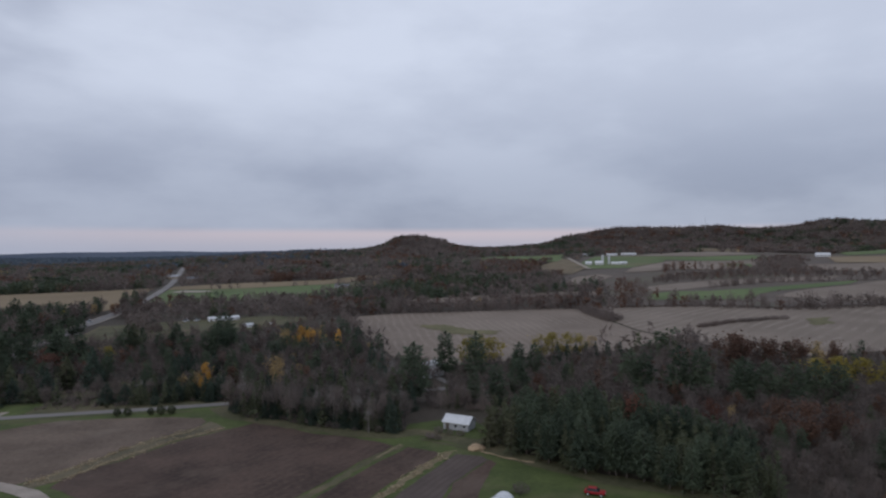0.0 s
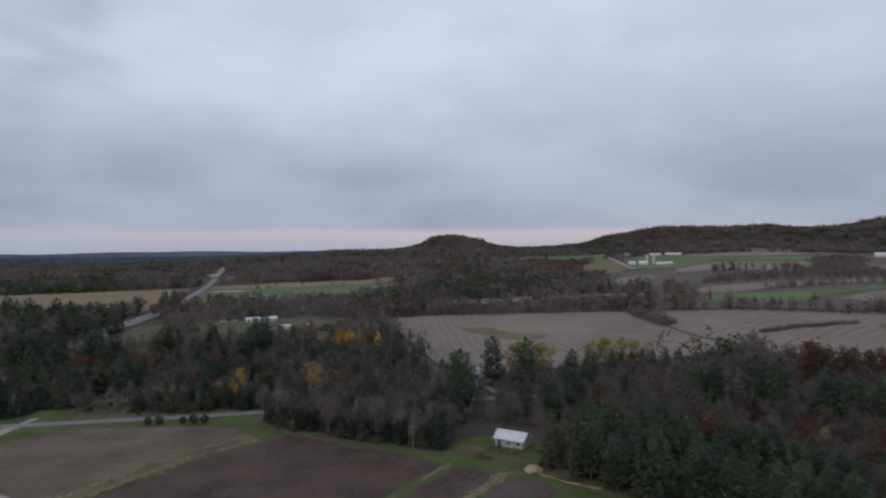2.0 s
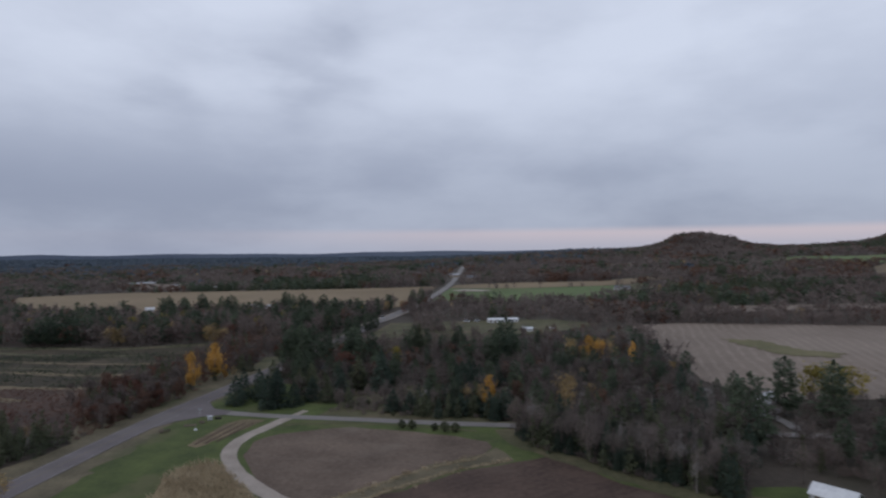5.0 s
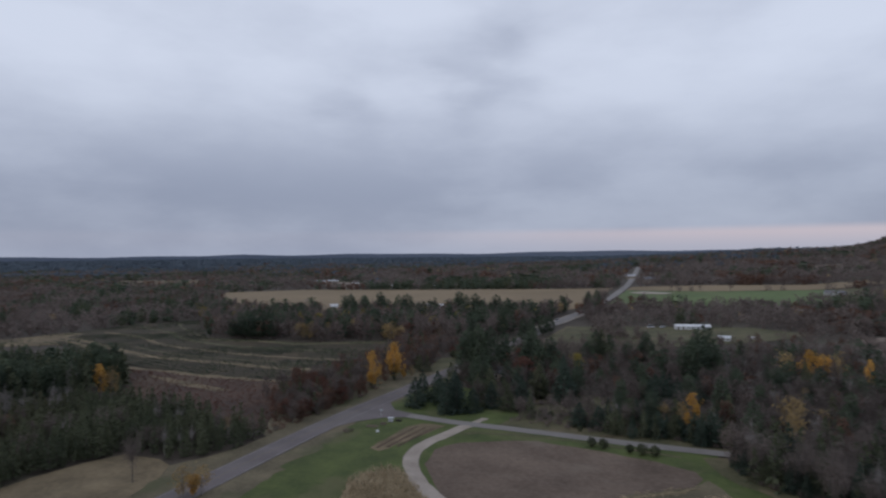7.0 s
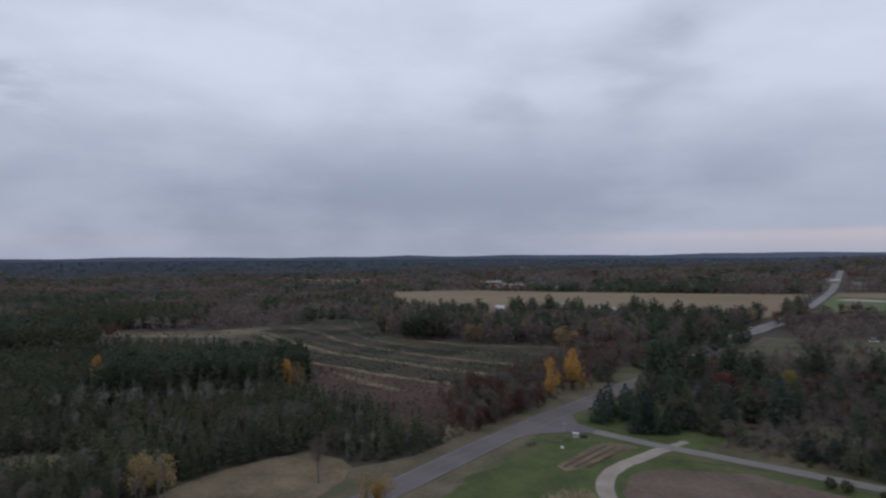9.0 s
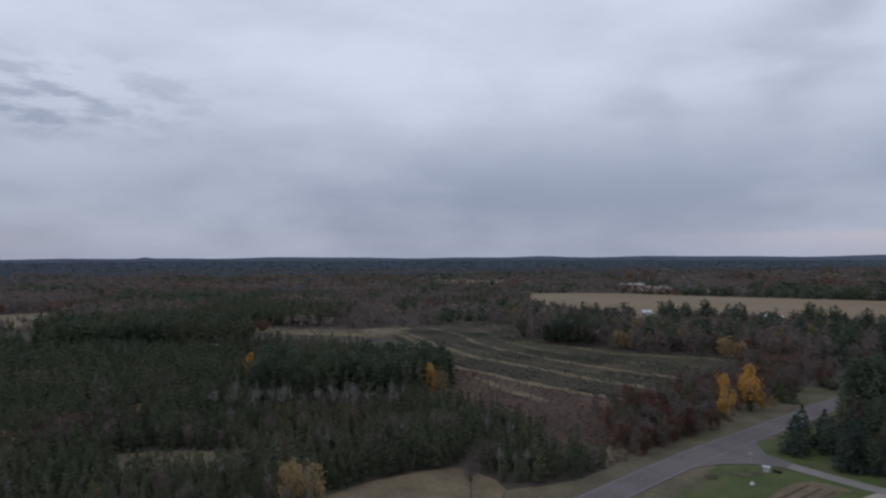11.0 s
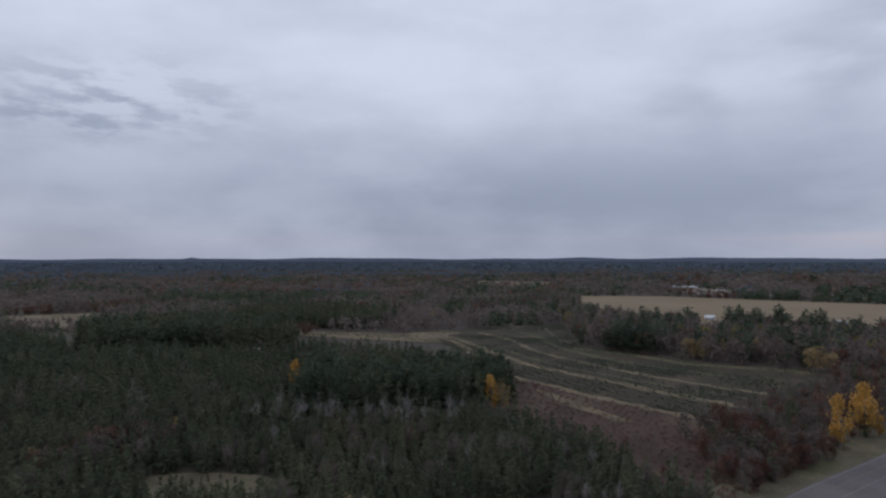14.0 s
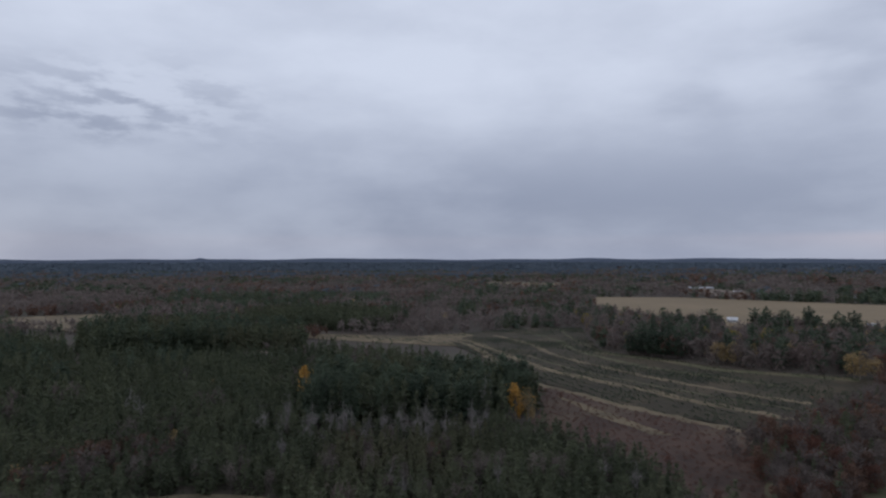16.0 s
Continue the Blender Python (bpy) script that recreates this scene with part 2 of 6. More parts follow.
WHITE = surface("aged_white_paint", (0.46, 0.47, 0.49), (0.64, 0.65, 0.66), 1.5, 0.3, rough=0.5, bump=0.05)
OLD_WHITE = surface("weathered_white_boards", (0.26, 0.27, 0.285), (0.42, 0.43, 0.45), 1.2, 0.4, rough=0.7, bump=0.2)
GREY_METAL = surface("grey_metal_sheet", (0.42, 0.44, 0.46), (0.58, 0.60, 0.62), 1.0, 0.2, rough=0.4, bump=0.05, metal=0.3)
GREY_ROOF = surface("grey_shingle_roof", (0.11, 0.11, 0.118), (0.17, 0.17, 0.18), 2.0, 0.2, bump=0.3)
BROWN_ROOF = surface("brown_shingle_roof", (0.085, 0.070, 0.062), (0.14, 0.118, 0.105), 2.0, 0.2, bump=0.3)
RED_TWIG = surface("reddish_twigs", (0.122, 0.070, 0.056), (0.200, 0.120, 0.094), 0.3, 0.04, bump=0.0, island=0.2, each=0.5)
TAN_WALL = surface("tan_siding", (0.27, 0.22, 0.17), (0.37, 0.31, 0.25), 1.5, 0.2, rough=0.7, bump=0.1)
RED_PAINT = surface("red_paint", (0.20, 0.012, 0.018), (0.30, 0.025, 0.03), 1.5, 0.2, rough=0.35, bump=0.02)
GLASS_DARK = surface("dark_window_glass", (0.015, 0.018, 0.022), (0.03, 0.034, 0.04), 1.0, 0.2, rough=0.08, bump=0.0)
RUBBER = surface("black_rubber", (0.015, 0.015, 0.015), (0.03, 0.03, 0.03), 3.0, 0.4, bump=0.1)
WOOD = surface("weathered_wood", (0.10, 0.082, 0.066), (0.19, 0.16, 0.13), 3.0, 0.3, bump=0.4)
HAY = surface("tan_sand_pile", (0.27, 0.19, 0.12), (0.42, 0.31, 0.20), 1.5, 0.3, bump=0.6)


# ---- helpers of this scene ----
def obj_mesh(name, verts, tris, mats, which=None, smooth=False):
    me = bpy.data.meshes.new(name)
    verts, tris = np.asarray(verts, np.float32), np.asarray(tris, np.int32)
    k = tris.shape[1]
    me.vertices.add(len(verts))
    me.vertices.foreach_set("co", verts.ravel())
    me.loops.add(tris.size)
    me.loops.foreach_set("vertex_index", tris.ravel())
    me.polygons.add(len(tris))
    me.polygons.foreach_set("loop_start", np.arange(0, tris.size, k, dtype=np.int32))
    for m in mats:
        me.materials.append(m)
    if which is not None:
        me.polygons.foreach_set("material_index", np.asarray(which, np.int32))
    if smooth:
        me.polygons.foreach_set("use_smooth", np.ones(len(tris), bool))
    me.update(calc_edges=True)
    return me


def part(name, bm, material, parent, label=""):
    me = bpy.data.meshes.new(name)
    bm.to_mesh(me)
    bm.free()
    me.materials.append(material)
    ob = new(name, me)
    ob.parent = parent
    return tagged(ob, label)


def box(bm, x0, x1, y0, y1, z0, z1):
    v = [bm.verts.new((x, y, z)) for z in (z0, z1) for x, y in ((x0, y0), (x1, y0), (x1, y1), (x0, y1))]
    for f in ((3, 2, 1, 0), (4, 5, 6, 7), (0, 1, 5, 4), (1, 2, 6, 5), (2, 3, 7, 6), (3, 0, 4, 7)):
        bm.faces.new([v[i] for i in f])
    return v


def boxed(*spans, bevel=0.0):
    bm = bmesh.new()
    for s in spans:
        box(bm, *s)
    if bevel:
        bmesh.ops.bevel(bm, geom=bm.edges[:], offset=bevel, segments=1, affect="EDGES")
    return bm


def ground_z(x, y):
    x = np.asarray(x, float)
    y = np.asarray(y, float)
    az = np.degrees(np.arctan2(x, np.maximum(y, 1e-3) + 0 * x))
    az = np.where(y > 0, az, 90.0)
    v = np.clip(0.643 * x + 0.766 * y - 150.0, 0, np.interp(az, [-25, -8, 6], [400, 650, 1200]))
    z = 0.0150 * v + 1.95e-5 * v * v
    d = np.hypot(x, y)
    s = np.clip((d - 2500) / 2300, 0, 1)
    z = z * (1 - s * s * (3 - 2 * s) * np.interp(az, [-5, 4, 11], [0.85, 0.6, 0.0])) + 4 * s * s * (3 - 2 * s)
    # the hill and the ridge: a crest line over the bearing
    crest = np.interp(az, [9.3, 11.4, 12.4, 13.5, 14.1, 14.7, 15.5, 16.3, 17.1, 18.0, 19.0, 19.7, 20.8, 22.4, 25.0, 27.5, 28.8, 30.1, 32.1, 34.0, 36.4, 39.7, 42.8, 45.4, 47.9, 49.5, 50.6, 52.1, 54.5, 66, 80], [47, 50, 57, 66, 79, 86, 90, 91, 89, 84, 75, 66, 57, 54, 56, 63, 73, 87, 100, 110, 114, 110, 115, 105, 107, 118, 126, 124, 115, 85, 40])
    at, deep = np.interp(az, [14, 24, 30], [1800, 1850, 1950]), np.interp(az, [12, 24, 30], [190, 220, 260])
    k = np.exp(-(((d - at) / deep) ** 2)) * np.clip((az - 6.300000000000001) / 3, 0, 1)
    return z + np.maximum(crest - z, 0) * k


def gz(x, y):
    return float(ground_z(x, y))


def inside(x, y, pts):
    hit = np.zeros(len(x), bool)
    for (x0, y0), (x1, y1) in zip(pts, pts[1:] + pts[:1]):
        if y0 == y1:
            continue
        cross = ((y0 > y) != (y1 > y)) & (x < (x1 - x0) * (y - y0) / (y1 - y0) + x0)
        hit ^= cross
    return hit


def away(x, y, line):
    """The distance of points from a line of corners."""
    best = np.full(len(x), 1e9)
    for (x0, y0), (x1, y1) in zip(line, line[1:]):
        dx, dy = x1 - x0, y1 - y0
        t = np.clip(((x - x0) * dx + (y - y0) * dy) / (dx * dx + dy * dy), 0, 1)
        best = np.minimum(best, np.hypot(x - x0 - t * dx, y - y0 - t * dy))
    return best


def ragged(pts, step, amp, seed=0):
    """The outline with more corners and an uneven edge."""
    r = random.Random(seed)
    out = []
    for (x0, y0), (x1, y1) in zip(pts, pts[1:] + pts[:1]):
        n = max(1, int(math.hypot(x1 - x0, y1 - y0) / step))
        for k in range(n):
            out.append((x0 + (x1 - x0) * k / n + r.uniform(-amp, amp), y0 + (y1 - y0) * k / n + r.uniform(-amp, amp)))
    return out


def rounded(line, step=4.0):
    """A smooth line through the corners (Catmull-Rom)."""
    p = [line[0]] + list(line) + [line[-1]]
    out = []
    for a, b, c, d in zip(p, p[1:], p[2:], p[3:]):
        n = max(2, int(math.hypot(c[0] - b[0], c[1] - b[1]) / step))
        for k in range(n):
            t = k / n
            out.append(tuple(0.5 * (2 * b[i] + (c[i] - a[i]) * t + (2 * a[i] - 5 * b[i] + 4 * c[i] - d[i]) * t * t + (3 * b[i] - a[i] - 3 * c[i] + d[i]) * t**3) for i in (0, 1)))
    return out + [tuple(line[-1])]


CLEAR = []


def field(name, pts, material, lift, label, category="field", step=15.0, rag=(7.0, 0.7), clear=True):
    """A piece of land draped on the ground."""
    if clear:
        CLEAR.append(pts)
    bm = bmesh.new()
    bm.faces.new([bm.verts.new((x, y, 0)) for x, y in ragged(pts, rag[0], rag[1], len(pts))])
    xs, ys = [p[0] for p in pts], [p[1] for p in pts]
    for axis, lo, hi in ((0, min(xs), max(xs)), (1, min(ys), max(ys))):
        k = lo + step
        while k < hi:
            no = (1, 0, 0) if axis == 0 else (0, 1, 0)
            bmesh.ops.bisect_plane(bm, geom=bm.verts[:] + bm.edges[:] + bm.faces[:], plane_co=(k, k, 0), plane_no=no)
            k += step
    bmesh.ops.triangulate(bm, faces=bm.faces[:])
    for v in bm.verts:
        v.co.z = gz(v.co.x, v.co.y) + lift
    bmesh.ops.recalc_face_normals(bm, faces=bm.faces[:])
    if sum(f.normal.z for f in bm.faces) < 0:
        bmesh.ops.reverse_faces(bm, faces=bm.faces[:])
    return tagged(part(name, bm, material, None), label, category, kind="structure")


ROADS = []


def ribbon(name, line, width, material, lift, label, category="road", step=4.0, edge=0.0, margin=3.0):
    """A road or strip along a line, with slightly uneven edges."""
    pts = rounded(line, step)
    if margin:
        ROADS.append((line, width / 2 + margin))
    r = random.Random(len(line))
    bm = bmesh.new()
    rows = []
    for k, (x, y) in enumerate(pts):
        (xa, ya), (xb, yb) = pts[max(0, k - 1)], pts[min(len(pts) - 1, k + 1)]
        n = math.hypot(xb - xa, yb - ya) or 1
        ox, oy = -(yb - ya) / n, (xb - xa) / n
        row = []
        for s in (-0.5, -0.17, 0.17, 0.5):
            w = width * s + (r.uniform(-edge, edge) if abs(s) == 0.5 else 0)
            px, py = x + ox * w, y + oy * w
            row.append(bm.verts.new((px, py, gz(px, py) + lift - (0.03 if abs(s) == 0.5 else 0))))
        rows.append(row)
    for a, b in zip(rows, rows[1:]):
        for k in range(3):
            bm.faces.new((a[k + 1], a[k], b[k], b[k + 1]))
    bmesh.ops.recalc_face_normals(bm, faces=bm.faces[:])
    if sum(f.normal.z for f in bm.faces) < 0:
        bmesh.ops.reverse_faces(bm, faces=bm.faces[:])
    return tagged(part(name, bm, material, None), label, category, kind="structure")


# ---- the ground ----
def build_ground():
    a = np.concatenate([np.arange(0, 1000, 25), np.arange(1000, 2600, 50), np.arange(2600, 5001, 200)])
    line = np.concatenate([-a[:0:-1], a])
    n = len(line)
    xx, yy = np.meshgrid(line, line)
    v = np.stack([xx.ravel(), yy.ravel(), ground_z(xx.ravel(), yy.ravel()) - 0.25], 1)
    i = np.arange(n * n).reshape(n, n)
    q = np.stack([i[:-1, :-1], i[:-1, 1:], i[1:, 1:], i[1:, :-1]], -1).reshape(-1, 4)
    tagged(new("ground", obj_mesh("ground", v, q, [LITTER], smooth=True)), "brown leaf-littered ground rolling to the horizon", "ground", kind="structure")


build_ground()


# ---- fields ----
corn_main = [(78, 272), (80, 350), (82, 432), (119, 439), (144, 434), (202, 423), (246, 414), (260, 406), (253, 370), (241, 334), (233, 297), (236, 268), (196, 250), (148, 247), (93, 243)]
field("field_1", corn_main, STUBBLE, 0.10, "harvested corn field with pale stubble rows")
corn_east = [(266, 408), (284, 407), (354, 387), (396, 348), (471, 332), (560, 318), (520, 220), (420, 180), (336, 198), (260, 204), (236, 230), (238, 268), (235, 297), (243, 334), (256, 370)]
field("field_2", corn_east, STUBBLE_EAST, 0.14, "harvested corn field rising to a hedgerow")
field("weed_patch_1", [(118, 376), (135, 369), (146, 338), (159, 328), (148, 318), (133, 324), (124, 348)], WEEDS, 0.3, "green weedy hollow in the corn stubble", rag=(2.5, 2.6))
field("weed_patch_2", [(362, 296), (382, 298), (372, 288), (356, 274), (343, 271)], WEEDS, 0.3, "small green weedy patch in the stubble", rag=(4, 3.0))
field("strip_field_1", [(137, 503), (160, 488), (235, 495), (291, 494), (337, 493), (352, 515), (311, 530), (251, 531), (173, 530), (142, 530)], STUBBLE_FAR, 0.4, "pale stubble strip beyond a hedgerow")
field("farm_slope", [(286, 411), (357, 391), (401, 353), (478, 337), (600, 340), (926, 580), (1190, 820), (1040, 830), (1000, 900), (980, 1090), (824, 1032), (664, 1065), (599, 978), (502, 793), (413, 711), (366, 627), (412, 618), (350, 503)], FALLOW, 0.35, "brown fallow land rising to the ridge", step=60)
field("green_field_1", [(342, 435), (370, 469), (408, 485), (440, 472), (493, 474), (553, 480), (606, 484), (660, 488), (612, 463), (552, 453), (502, 448), (463, 433), (420, 402)], GREEN_FIELD, 0.7, "green cover crop between hedgerows")
field("strip_field_2", [(384, 498), (423, 538), (478, 553), (524, 560), (576, 556), (614, 551), (690, 536), (640, 508), (549, 521), (477, 508), (420, 491)], STUBBLE_FAR, 0.7, "pale stubble strip above the green crop")
field("strip_field_3", [(455, 409), (498, 431), (542, 445), (594, 450), (660, 470), (780, 500), (700, 420), (530, 335), (485, 364), (469, 382)], STUBBLE_FAR, 0.7, "pale stubble field beside the green crop", step=40)
field("green_field_2", [(606, 966), (595, 903), (664, 939), (724, 892), (756, 832), (816, 820), (900, 824), (911, 891), (815, 913), (780, 962), (724, 1008), (672, 1037)], GREEN_FIELD, 1.0, "green hay field round the farm", step=40)
field("upper_field_1", [(734, 1021), (829, 1024), (960, 1045), (951, 959), (944, 904), (825, 924), (789, 974)], STUBBLE_FAR, 1.2, "pale grey stubble field below the ridge", step=40)
field("upper_field_2", [(957, 1119), (1052, 1194), (1087, 1100), (1006, 1001), (991, 1080)], TAN_GRASS, 1.2, "brown ploughed strip below the ridge", step=40)
field("upper_field_3", [(510, 709), (574, 780), (698, 859), (826, 794), (735, 709), (654, 674), (613, 727), (550, 707)], STUBBLE_FAR, 1.0, "pale stubble field below the farm", step=40)
field("upper_field_4", [(970, 785), (1057, 748), (1190, 700), (1010, 610), (928, 654), (876, 693)], WHEAT, 1.2, "tan field on the slope", step=50)
field("upper_field_5", [(748, 635), (811, 683), (928, 654), (1000, 600), (860, 530), (794, 558), (748, 588)], STUBBLE_FAR, 1.0, "pale stubble field on the slope", step=50)
field("green_field_4", [(1062, 838), (1241, 882), (1300, 820), (1103, 782), (1026, 793)], GREEN_FIELD, 1.2, "green hay field below the ridge", step=40)
field("green_field_5", [(700, 735), (735, 760), (760, 742), (722, 700)], GREEN_FIELD, 1.2, "green field corner beside a hedgerow")
field("green_field_6", [(396, 1090), (508, 1166), (580, 1128), (654, 1132), (608, 1042), (551, 971), (494, 979), (478, 1066)], GREEN_FIELD, 1.2, "green hay field beside the hill", step=50)
field("slope_field", [(566, 997), (601, 1028), (528, 827), (435, 722), (417, 768), (462, 873)], TAN_GRASS, 1.0, "brown slope beside the farm lane", step=40)
field("farm_meadow", [(512, 796), (560, 905), (604, 962), (594, 905), (664, 936), (718, 888), (694, 862), (572, 784)], GREEN_FIELD, 0.95, "green meadow below the farm buildings", step=40)
field("slope_field_2", [(366, 617), (418, 679), (466, 702), (466, 670), (407, 611), (356, 575)], STUBBLE_FAR, 1.0, "pale stubble corner below the farm")
field("far_strip", [(163, 1155), (181, 1104), (232, 1103), (223, 1166)], STUBBLE_FAR, 0.8, "far pale stubble strip")
field("north_meadow", [(128, 736), (156, 763), (215, 766), (209, 730), (158, 705), (132, 678)], ROUGH_GRASS, 0.5, "rough meadow beside a low building")
field("wheat_field", [(-588, 700), (-487, 762), (-259, 770), (-150, 776), (-82, 783), (-90, 560), (-112, 528), (-150, 526), (-206, 508), (-281, 506), (-330, 492), (-372, 494), (-400, 512), (-450, 558), (-530, 645)], WHEAT, 0.25, "wide field of dry tan corn", step=50)
field("wheat_strip", [(-62, 800), (19, 818), (119, 810), (189, 862), (215, 840), (140, 760), (110, 746), (17, 737), (-21, 745), (-64, 756)], WHEAT, 0.3, "narrow field of dry tan corn", step=50)
field("green_field_3", [(-64, 750), (-21, 742), (17, 734), (110, 743), (176, 753), (126, 640), (60, 596), (-24, 590), (-68, 598)], GREEN_FIELD, 0.3, "green field beside the highway", step=50)
field("far_lot_1", [(-580, 880), (-530, 850), (-450, 790), (-430, 850), (-490, 920), (-570, 950)], STUBBLE_FAR, 0.3, "far pale open lot beside houses")
field("far_lot_2", [(-1035, 945), (-900, 800), (-770, 860), (-889, 1005), (-960, 975)], TAN_GRASS, 0.3, "far open strip in the woods")
field("far_lot_3", [(-715, 92), (-640, 92), (-560, 128), (-572, 160), (-640, 185), (-700, 168)], TAN_GRASS, 0.3, "tan open strip in the woods")
field("far_lot_4", [(-790, 50), (-720, 56), (-700, 85), (-760, 95)], TAN_GRASS, 0.3, "tan open lot in the woods")
field("farmyard_north", [(-36, 458), (34, 464), (64, 440), (40, 412), (12, 393), (-18, 402), (-40, 425)], ROUGH_GRASS, 0.15, "olive grassy yard round the long barn")
field("gravel_lot_1", [(-60, 722), (-46, 735), (-14, 716), (-20, 702), (-50, 708)], GRAVEL, 0.5, "pale gravel lot beside the highway")

planting = [(-445, 252), (-395, 300), (-387, 382), (-365, 428), (-330, 390), (-282, 344), (-240, 350), (-210, 348), (-162, 372), (-150, 330), (-149, 290), (-152, 254), (-197, 249), (-255, 258), (-300, 275), (-348, 295)]
field("planting_field", planting, PLANTING, 0.06, "weedy planting of young evergreens in rows")
for k, line in enumerate((
    [(-385, 310), (-346, 303), (-300, 280), (-258, 255), (-210, 250), (-172, 249), (-149, 252)],
    [(-380, 318), (-342, 309), (-300, 292), (-258, 279), (-220, 277), (-176, 275), (-152, 277)],
    [(-370, 345), (-330, 335), (-290, 315), (-250, 305), (-200, 300), (-160, 303)],
    [(-372, 375), (-330, 360), (-290, 335), (-240, 322), (-180, 325)],
)):
    ribbon(f"grass_strip_{k + 1}", line, (4.4, 5.0, 3.8, 3.4)[k], (TAN_GRASS, TAN_GRASS, TAN_GRASS, ROUGH_GRASS)[k], 0.14, "dry tan grass strip between planted rows", "grass strip", 3, 1.3, 0)
field("planting_end", [(-446, 252), (-398, 301), (-392, 338), (-376, 334), (-368, 304), (-346, 296.5)], TAN_GRASS, 0.10, "dry tan grass at the end of the planting", clear=False)
field("west_clearing", [(-510, 240), (-446, 258), (-400, 300), (-378, 302), (-346, 294), (-400, 258), (-450, 232), (-500, 220)], TAN_GRASS, 0.08, "dry tan clearing beside the planting", clear=False)
field("planting_margin", [(-284, 341), (-240, 347), (-212, 344), (-186, 360), (-166, 366), (-163, 358), (-188, 350), (-212, 337), (-242, 341), (-280, 336)], ROUGH_GRASS, 0.10, "green grass margin below the trees", clear=False)
russet = [(-262, 248), (-240, 252), (-197, 246), (-150, 250), (-138, 224), (-130, 204), (-122, 190), (-132, 190), (-148, 197), (-168, 203), (-190, 203), (-204, 208), (-214, 226), (-236, 240)]
field("russet_scrub", russet, RUSSET_SCRUB, 0.08, "russet brushy strip beside the planting", clear=False)
field("russet_bare_1", [(-224, 242), (-192, 236), (-168, 230), (-172, 226), (-197, 231)], TAN_GRASS, 0.12, "bare tan strip in the russet brush", clear=False)
field("west_meadow", [(-149, 124), (-150, 137), (-147, 149), (-142.5, 158), (-131, 158), (-124.5, 156), (-120, 148), (-118, 138), (-112, 130), (-112, 90), (-135, 90)], TAN_GRASS, 0.05, "dry tan meadow beside the road")
field("west_verge", [(-113, 128), (-118, 138), (-120.5, 148), (-124.5, 156), (-121, 163), (-118.2, 171), (-117, 185), (-115.5, 205), (-113, 205)], SHOULDER, 0.055, "dry grassy verge below the brush", rag=(3, 0.7))
field("wood_glade", [(-211, 98), (-206, 108), (-197, 119), (-186, 122), (-177, 117), (-182, 107), (-196, 94), (-206, 93)], SHOULDER, 0.08, "small tan glade among the pines")

field("roadside_brush", [(-111.5, 180), (-111, 210), (-109, 240), (-107.5, 270), (-108, 288), (-117, 300), (-150, 300), (-150, 250), (-138, 224), (-128, 200), (-120, 186)], SHOULDER, 0.03, "brushy rough grass beside the road", clear=False)

field("north_slope", [(-60, 220), (-40, 218), (-4, 215.5), (2, 222), (-6, 236), (-22, 246), (-30, 262), (-44, 268), (-60, 262), (-70, 254), (-64, 240)], ROUGH_GRASS, 0.03, "rough grass and low brush above the side road", clear=False)

# round the homestead
field("homestead_grass", [(-103, -60), (-103, 60), (-103, 140), (-103, 176), (-104, 200), (-99, 210), (-93, 216), (-88, 218.5), (-60, 215.5), (-30, 213), (2, 210.5), (5, 201), (9, 192), (18.5, 185), (27, 175), (36, 168.5), (42.5, 162), (52, 158.5), (57, 166), (66, 168), (77, 162), (78, 152), (70, 139), (75, 125), (82, 112.5), (98, 96), (110, 60), (112, -60)], GRASS, 0.03, "green mown grass of the homestead", step=10)
ribbon("field_margin", [(2, 207), (5.5, 196), (14, 186.5), (24, 177), (33, 169), (41, 162.3), (50, 157.5), (57, 158), (63, 151), (69, 142)], 6.0, ROUGH_GRASS, 0.13, "rough grass margin between soil and woods", "grass", 3, 0.6, 0)
ribbon("pine_margin", [(72, 146), (73, 136), (78, 124), (85, 112), (94, 102), (104, 92), (114, 76)], 6.0, ROUGH_GRASS, 0.13, "rough grass along the pines", "grass", 3, 0.6, 0)
field("yard_grass", [(-101, 233), (-97, 225), (-88, 220), (-70, 218.5), (-58, 217.5), (-54, 232), (-66, 240), (-76, 246), (-80, 262), (-88, 266), (-97, 262), (-99.5, 240)], GRASS, 0.04, "shaded green yard between conifers")
field("sandy_bank", [(-111, 288), (-107, 293), (-104.5, 302), (-104, 322), (-110, 326), (-117, 322), (-114, 300)], ROUGH_GRASS, 0.09, "dry tan bank beside the road", rag=(3, 0.6))
field("tilled_field_1", [(-65.5, 178), (-67.5, 190), (-63, 198), (-55.5, 201), (-49.7, 203.9), (-43, 206), (-27.5, 203.6), (-11.3, 199), (-3, 194.8), (-0.5, 190.5), (-2.6, 184.5), (-16, 175), (-26.4, 161.6), (-34.6, 153.2), (-39.5, 148.5), (-46, 153.5), (-55, 162)], SOIL_PALE, 0.07, "tilled field of pale brown soil", rag=(4, 0.5))
field("straw_strip", [(0, 190), (4, 184), (5.1, 179.6), (-8.8, 171.5), (-20, 159.6), (-29.8, 151.1), (-35, 145), (-38.5, 148.5), (-34.6, 153.2), (-26.4, 161.6), (-16, 175), (-2.6, 184.5)], SHOULDER, 0.09, "weedy strip with straw between tilled fields", rag=(3, 0.6))
STRAW_LINES = [[(-4, 182), (-17, 172.5), (-27.5, 160), (-37, 149)], [(4, 180.5), (-9.5, 172), (-20.8, 160.3), (-33, 147.5)]]
for k, line in enumerate(STRAW_LINES):
    ribbon(f"straw_row_{k + 1}", line, 1.0, STRAW, 0.15, "row of pale straw residue", "straw", 1.0, 0.45, 0)
